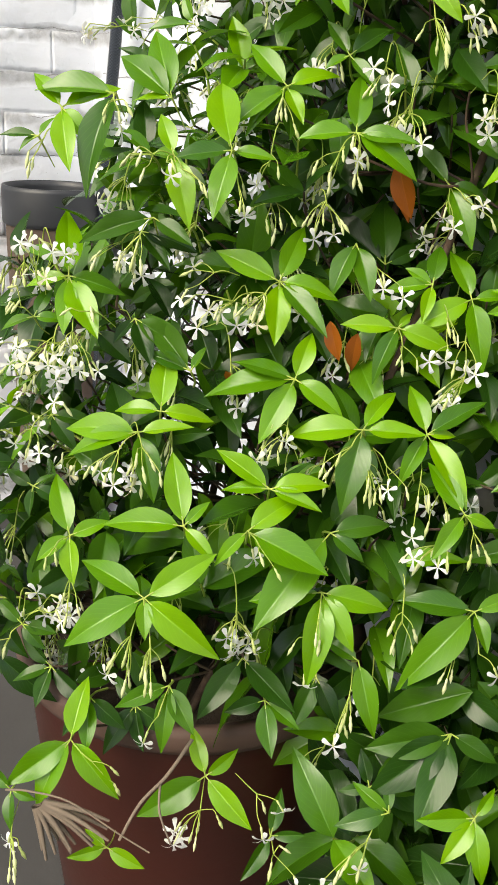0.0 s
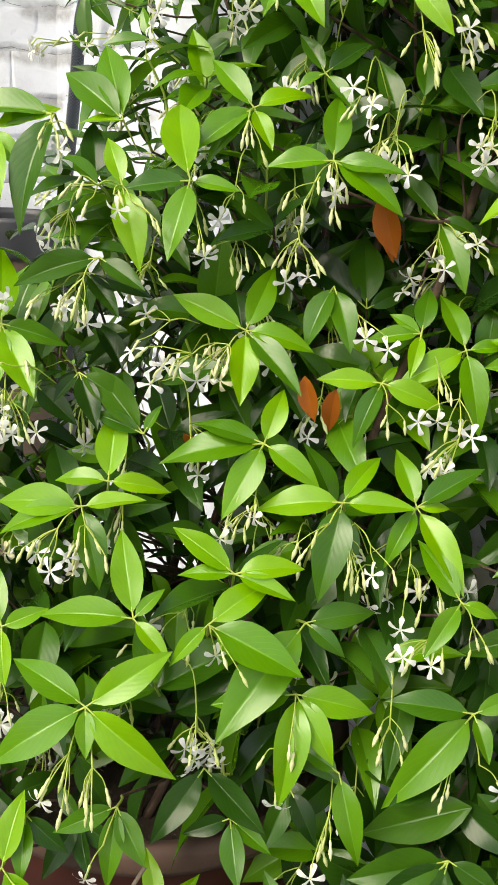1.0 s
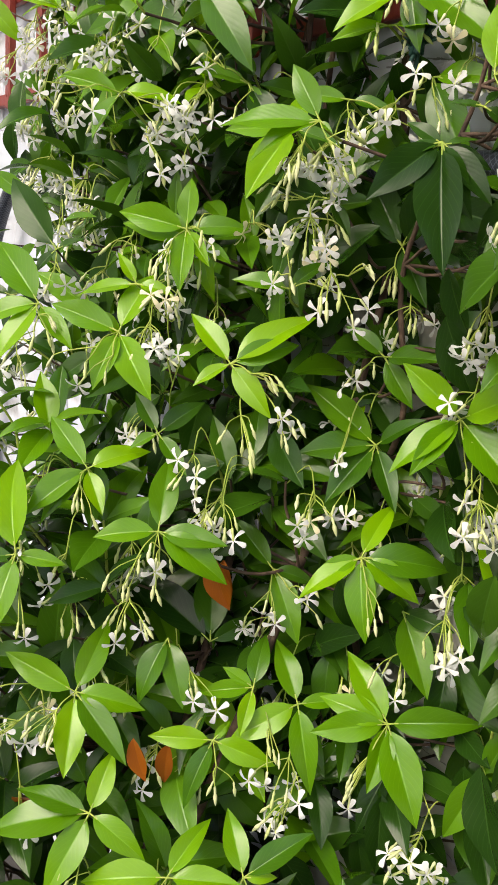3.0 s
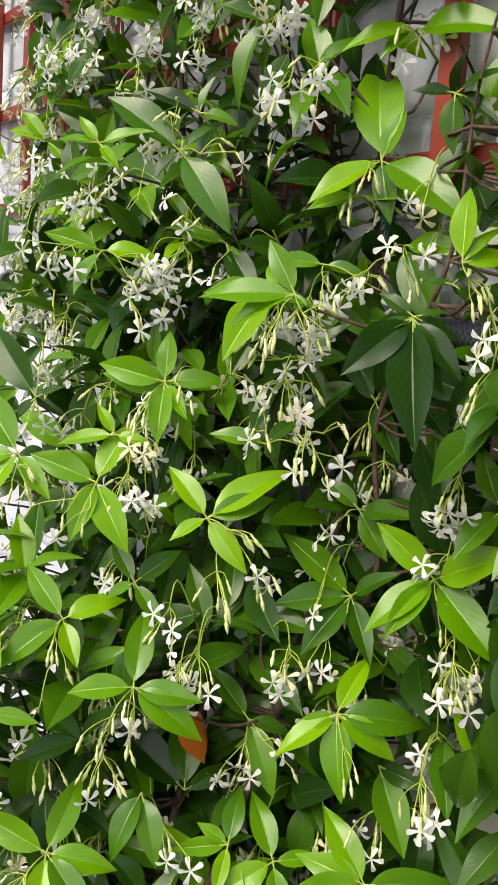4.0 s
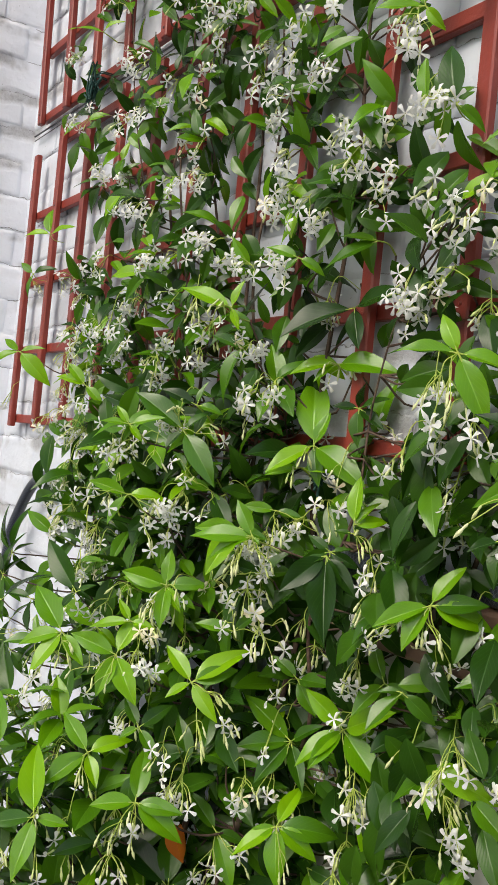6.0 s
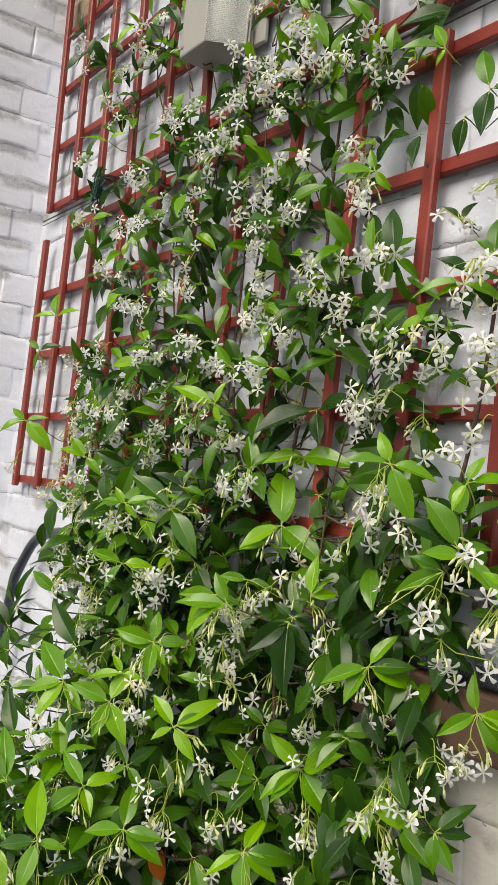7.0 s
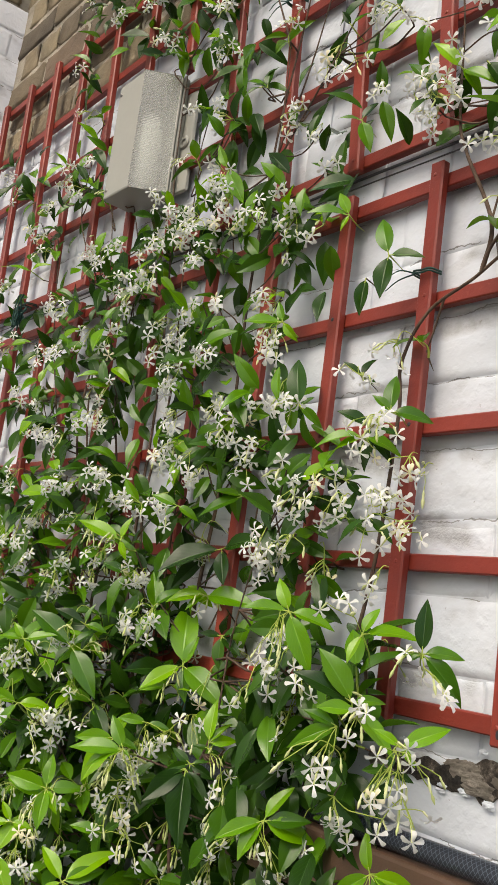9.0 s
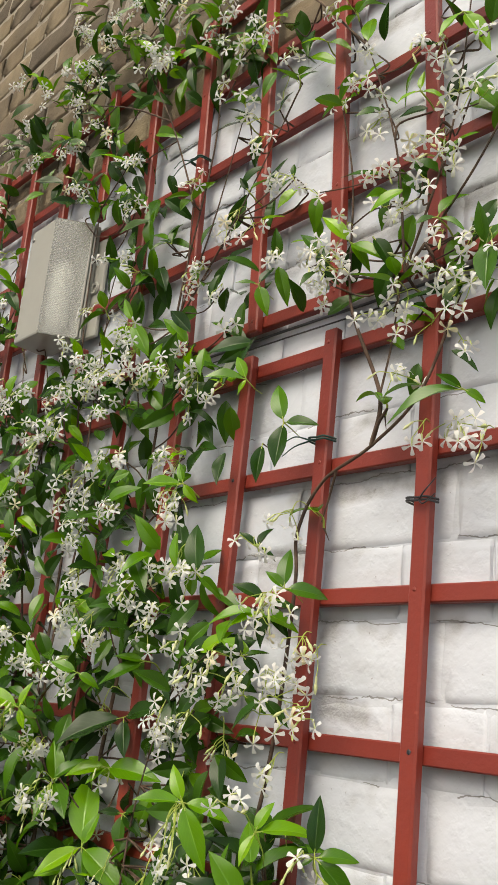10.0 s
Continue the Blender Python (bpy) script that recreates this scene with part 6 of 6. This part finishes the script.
def crossed(p, q):
    d = q - p
    return leaf_tree.ray_cast(p, d.normalized(), d.length)[0] is not None


for stalk, items in pending:
    if crossed(stalk[1], stalk[2]) and rng.random() < 0.3:
        continue
    kept = 0
    for thin, m, mouth, single, old in items:
        if crossed(thin[0], thin[2]):
            continue
        if mouth is None:
            if crossed(m.translation, m @ Vector((0, 1.1, 0))):
                continue
            piles["bud"].put(BUD_SHAPE, m)
        else:
            middle = m.translation.copy()
            if -0.17 < middle.x < 0.0 and 2.08 < middle.z < 2.31:
                continue
            fits = False
            for attempt in range(6):
                tips = [m @ Vector((math.cos(2 * math.pi * k / 5 + e), 0.05, math.sin(2 * math.pi * k / 5 + e))) for k in range(5) for e in (0.0, 0.25)]
                fits = not any(crossed(middle, q) for q in tips)
                if fits:
                    break
                m = frame_of(middle, Vector((0.2, -0.7, -0.1)) + jitter(0.5), jitter(1.0), rng.uniform(0.0088, 0.0106))
            if not fits or crossed(mouth.translation, middle):
                continue
            piles["bud"].put(TUBE_SHAPE, mouth)
            if single and not old and len(single_flowers) < 300:
                single_flowers.append(m)
            else:
                piles["petal_old" if old else "petal"].put(PETALS, m)
        add_tube("stalk", thin, 0.00052, 0.00046, 4, 2)
        kept += 1
    if kept:
        add_tube("stalk", stalk, 0.0004, 0.0007, 5, 4)

# single leaves and flowers share their meshes
leaf_data = {(k, y): mesh_from("leaf", *LEAVES[k][:2], (LEAF_OLD, LEAF_YOUNG, LEAF_FRESH)[y], LEAVES[k][2]) for k in range(len(LEAVES)) for y in range(3)}
for k, m, young in single_leaves:
    ob = new("leaf", leaf_data[(k, young)])
    ob.parent = jasmine
    ob.matrix_local = ROOT @ m
flower_data = mesh_from("flower", PETALS[0], PETALS[1], PETAL, PETALS[2])
for m in single_flowers:
    ob = new("flower", flower_data)
    ob.parent = jasmine
    ob.matrix_local = ROOT @ m
for key, name, material, label in (
        ("fresh", "fresh_foliage", LEAF_FRESH, "bright lime green fresh leaves"), ("young", "young_foliage", LEAF_YOUNG, "mid green young leaves"), ("old", "mature_foliage", LEAF_OLD, "dark glossy mature leaves, also filling the shaded inside"),
        ("petal", "blossom", PETAL, "white pinwheel blossom"), ("petal_old", "faded_blossom", PETAL_OLD, "cream fading blossom"),
        ("bud", "bud", BUD, "pale green and cream buds"), ("stalk", "flower_stalk", STALK, "thin yellow-green stalks"), ("twig", "twig", BARK, "thin brown twigs")):
    me = piles[key].mesh(name, material)
    me.transform(ROOT)
    stuff_part(name, me, jasmine, label)


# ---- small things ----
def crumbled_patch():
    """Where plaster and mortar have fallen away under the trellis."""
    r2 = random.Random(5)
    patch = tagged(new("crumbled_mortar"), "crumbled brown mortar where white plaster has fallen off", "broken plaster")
    # a dark ragged strip proud of one bed joint, painted like a shaded recess
    verts, faces = [], []
    cols = 150
    for i in range(cols + 1):
        x = 0.585 + 0.62 * i / cols
        mid = 1.246 + 0.010 * noise.noise(Vector((x * 7, 0, 3)))
        half = 0.011 + 0.011 * abs(noise.noise(Vector((x * 13, 5, 0)))) + 0.005 * noise.noise(Vector((x * 60, 1, 0)))
        for j, w in enumerate((-1.0, -0.5, 0.0, 0.5, 1.0)):
            rag = (0.008 * noise.noise(Vector((x * 55, w * 3, 2))) + 0.004 * noise.noise(Vector((x * 160, w * 3, 7)))) if abs(w) == 1.0 else 0.0
            y = -0.0098 - (0.0 if abs(w) == 1.0 else 0.0035 + 0.004 * noise.noise(Vector((x * 50, w * 4, 0))))
            verts.append((x, y, mid + w * half + rag))
    for i in range(cols):
        for j in range(4):
            p = i * 5 + j
            faces.append((p, p + 5, p + 6, p + 1))
    ob = new("hollow", mesh_from("hollow", verts, faces, CRUMBLED))
    ob.parent = patch

    def chunk(name, x, z, size, material, seed):
        bm = bmesh.new()
        bmesh.ops.create_icosphere(bm, subdivisions=3, radius=1.0)
        sx, sy, sz = size * r2.uniform(0.9, 1.7), size * r2.uniform(0.22, 0.38), size * r2.uniform(0.4, 0.8)
        lean = r2.uniform(-0.3, 0.3)
        for v in bm.verts:
            w = 1 + 0.55 * noise.noise(v.co * 1.7 + Vector((seed * 3.1, 0, 0))) + 0.3 * noise.noise(v.co * 5.1 + Vector((0, seed, 0)))
            v.co = Vector((x + v.co.x * sx * w, -0.0125 + v.co.y * sy * w, z + v.co.z * sz * w + lean * v.co.x * sx))
        part(name, bm, material, patch)

    for k in range(26):
        x = 0.60 + 0.58 * k / 25 + r2.gauss(0, 0.01)
        chunk("mortar_lump", x, 1.244 + r2.gauss(0, 0.008), r2.uniform(0.006, 0.013), BROKEN_MORTAR, k)
    for k in range(30):
        x = 0.60 + 0.58 * k / 29 + r2.gauss(0, 0.012)
        chunk("paint_flake", x, 1.246 + r2.choice((-0.019, 0.018, 0.022)) + r2.gauss(0, 0.004), r2.uniform(0.003, 0.0065), WHITE_BRICK, 50 + k)


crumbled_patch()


def tie(x, z, y=-0.043, tails=2, label="thin green garden twine tied round a trellis slat", material=None, reach=-0.05):
    thing = tagged(new("plant_tie"), label, "twine", "plant ties")
    mat = material or TWINE
    for k in range(2):
        zz = z + 0.003 * k
        tube_part("loop", [(x - 0.0135, -0.028, zz), (x - 0.0125, y - 0.003, zz + 0.001), (x, y - 0.0035, zz), (x + 0.0125, y - 0.003, zz), (x + 0.0135, -0.028, zz + 0.001)], 0.0013, 0.0013, mat, thing, 5, 4)
    for k in range(tails):
        s = -1 if k else 1
        tube_part("tail", [(x + reach * 0.15, y - 0.004, z), (x + reach * 0.55, y - 0.010, z + 0.006 * s), (x + reach, y - 0.008, z + 0.16 * max(0.0, reach) * 4 - 0.006 + 0.008 * s)], 0.0011, 0.0006, mat, thing, 5, 4)


tie(0.600, 1.778)
tie(0.750, 1.690, label="black wire tie twisted round a trellis slat", material=BLACK_PLASTIC, reach=0.027)
tie(0.277, 2.290, y=-0.046)
tie(-0.544, 1.958, y=-0.046, tails=2)


def twine_tangle(x, y, z, size=1.0):
    """A loose bundle of spare twine at a crossing of the slats."""
    r2 = random.Random(9)
    thing = tagged(new("twine_tangle"), "tangled bundle of dark green garden twine", "twine")
    for k in range(9):
        pts = [(x + r2.gauss(0, 0.015) * size, y - r2.uniform(0.0, 0.022) * size, z + r2.gauss(0, 0.020) * size) for q in range(6)]
        tube_part("strand", pts, 0.0017, 0.0014, TWINE, thing, 5, 6)


twine_tangle(-0.535, -0.052, 1.925)
twine_tangle(0.283, -0.058, 1.262, 0.5)


def screw_hole(x, z):
    """A flat black disc near the end of a slat, painting the dark of a screw hole."""
    bm = bmesh.new()
    bmesh.ops.create_icosphere(bm, subdivisions=2, radius=1.0)
    for v in bm.verts:
        w = 1 + 0.3 * noise.noise(v.co * 2)
        v.co = Vector((x + v.co.x * 0.0026 * w, -0.0391 + v.co.y * 0.0006, z + v.co.z * 0.0045 * w)) - Vector(trellis_low.location)
    part("screw_hole", bm, BLACK_PLASTIC, trellis_low, "black disc painted as the dark of a screw hole")


screw_hole(0.750, 1.294)


def dry_frond():
    """A dried fan of narrow blades beside bare twigs, before the pot."""
    hub = Vector((0.327, -0.543, 0.396))
    side = Vector((0.48, 0.87, 0.0)).normalized()
    pile = Pile()
    for k in range(13):
        a = radians(-84 + 5.2 * k)
        far = 0.052 + 0.018 * math.sin(1.9 * k) * 0.3 + 0.0012 * k
        tip = hub + side * (math.cos(a) * far) + UP * (math.sin(a) * far) + Vector((0.006, -0.006, 0)) * math.sin(k * 2.4)
        start = hub + side * (math.cos(a) * 0.008) + UP * (math.sin(a) * 0.008)
        v, f, uv = tube_arrays(smooth_path([start, start.lerp(tip, 0.55) + UP * 0.003, tip], 4), 0.0030, 0.0012, 5)
        pile.add(v, f, uv)
    for run, r in (([(0.334, -0.408, 0.413), (0.349, -0.437, 0.398), (0.360, -0.466, 0.388), (0.371, -0.488, 0.369)], 0.0018),
                   ([(0.352, -0.445, 0.395), (0.368, -0.452, 0.380), (0.382, -0.448, 0.358)], 0.0012),
                   ([(0.316, -0.562, 0.403), (0.325, -0.548, 0.404), (0.345, -0.520, 0.399), (0.371, -0.490, 0.378), (0.390, -0.470, 0.366)], 0.0010)):
        v, f, uv = tube_arrays(smooth_path([Vector(q) for q in run], 5), r, r * 0.7, 5)
        pile.add(v, f, uv)
    me = pile.mesh("dry_frond", DRY)
    me.transform(ROOT)
    stuff_part("dry_frond", me, jasmine, "dried brown fan-shaped frond")


dry_frond()


# ---- bricks ----
def brick_shape(length, height, depth, seed, rough):
    """The worn outer face of a brick: pillowed, with slumped edges and an uneven outline, facing -y."""
    r2 = random.Random(seed)
    us = (-0.5, -0.488, -0.45, -0.15, 0.15, 0.45, 0.488, 0.5)
    ws = (-0.5, -0.455, -0.37, 0.37, 0.455, 0.5)
    verts, faces = [], []
    for j, w in enumerate(ws):
        for i, u in enumerate(us):
            ei = min(i, len(us) - 1 - i)
            ej = min(j, len(ws) - 1 - j)
            e = min(ei, ej)
            y = (0.0012, -depth * 0.72, -depth)[min(e, 2)]
            k = 1.0 if e else 0.35
            swell = noise.noise(Vector((u * 5, w * 3, seed * 1.7)))
            verts.append((u * length + r2.gauss(0, rough * 1.4), y + (swell * 1.3 * rough + r2.gauss(0, rough * 0.5)) * k, w * height + noise.noise(Vector((u * 6, seed, w))) * rough * 2.6 * k))
    n = len(us)
    for j in range(len(ws) - 1):
        for i in range(n - 1):
            a = j * n + i
            faces.append((a, a + 1, a + n + 1, a + n))
    return np.array(verts), faces


COURSE, PITCH = 0.0795, 0.225
FIRST_BED = 1.4975 - 18 * COURSE


def lay_bricks(parent, materials, along_x, lo, hi, z_lo, z_hi, plane, singles, tag, depth, rough, gap=0.0):
    """Courses of stretchers and headers on a wall's face; those inside singles are pieces of their own."""
    shapes = [brick_shape(PITCH - 0.001 - gap, COURSE + 0.0005 - gap, depth, 40 + k, rough) for k in range(6)]
    headers = [brick_shape(0.1115 - gap, COURSE + 0.0005 - gap, depth, 60 + k, rough) for k in range(4)]
    datas = {}
    rest = {}
    r2 = random.Random(tag)
    course = 0
    z = FIRST_BED
    while z < z_hi:
        zc = z + COURSE / 2
        if zc > z_lo:
            header = course % 2
            step = 0.1125 if header else PITCH
            u = lo - (0.056 if header else 0.0) - r2.uniform(0, 0.02)
            while u < hi:
                uc = u + step / 2
                if lo < uc < hi:
                    kind = ("h", r2.randrange(4)) if header else ("s", r2.randrange(6))
                    v, f = headers[kind[1]] if header else shapes[kind[1]]
                    mat = materials(uc, zc)
                    jig = (r2.gauss(0, 0.0011), r2.gauss(0, 0.0016))
                    if along_x:
                        m = Matrix.Translation((uc, plane + jig[0], zc + jig[1]))
                    else:
                        m = Matrix.Translation((plane - jig[0], uc, zc + jig[1])) @ Matrix.Rotation(radians(90), 4, "Z")
                    if singles[0] < uc < singles[1] and singles[2] < zc < singles[3]:
                        key = (kind, mat.name)
                        if key not in datas:
                            datas[key] = mesh_from("brick", v, f, mat)
                        ob = new("brick", datas[key])
                        ob.matrix_world = m
                        ob.parent = parent
                    else:
                        pile = rest.setdefault(mat.name, (Pile(), mat))[0]
                        a = np.array(m)
                        pile.add(v @ a[:3, :3].T + a[:3, 3], f)
                u += step
        course += 1
        z += COURSE
    for pile, mat in rest.values():
        stuff_part("brickwork", pile.mesh("brickwork", mat), parent)


def north_paint(x, z):
    return CREAM_BRICK if z < 1.10 and x > 0.2 else WHITE_BRICK


lay_bricks(wall_north, north_paint, True, CORNER_X, 2.6, 0.3, PAINT_TOP, WALL_Y, (-0.95, 1.0, 1.2, 2.44), 11, 0.0024, 0.0012)
lay_bricks(wall_north_top, lambda x, z: STOCK_BRICK, True, CORNER_X, 2.0, PAINT_TOP + 0.03, 4.0, WALL_Y, (-1.0, 0.6, 2.44, 3.2), 12, 0.0034, 0.0028, 0.009)
lay_bricks(wall_west, lambda x, z: SIDE_BRICK_LIT, False, -1.6, WALL_Y - 0.01, 0.3, SIDE_PAINT_TOP, CORNER_X, (-0.9, 0, 1.2, 2.9), 13, 0.0014, 0.0008)
lay_bricks(wall_west_top, lambda x, z: STOCK_BRICK, False, -1.6, WALL_Y - 0.01, SIDE_PAINT_TOP, 4.0, CORNER_X, (-0.9, 0, 2.88, 3.5), 14, 0.0034, 0.0028, 0.009)
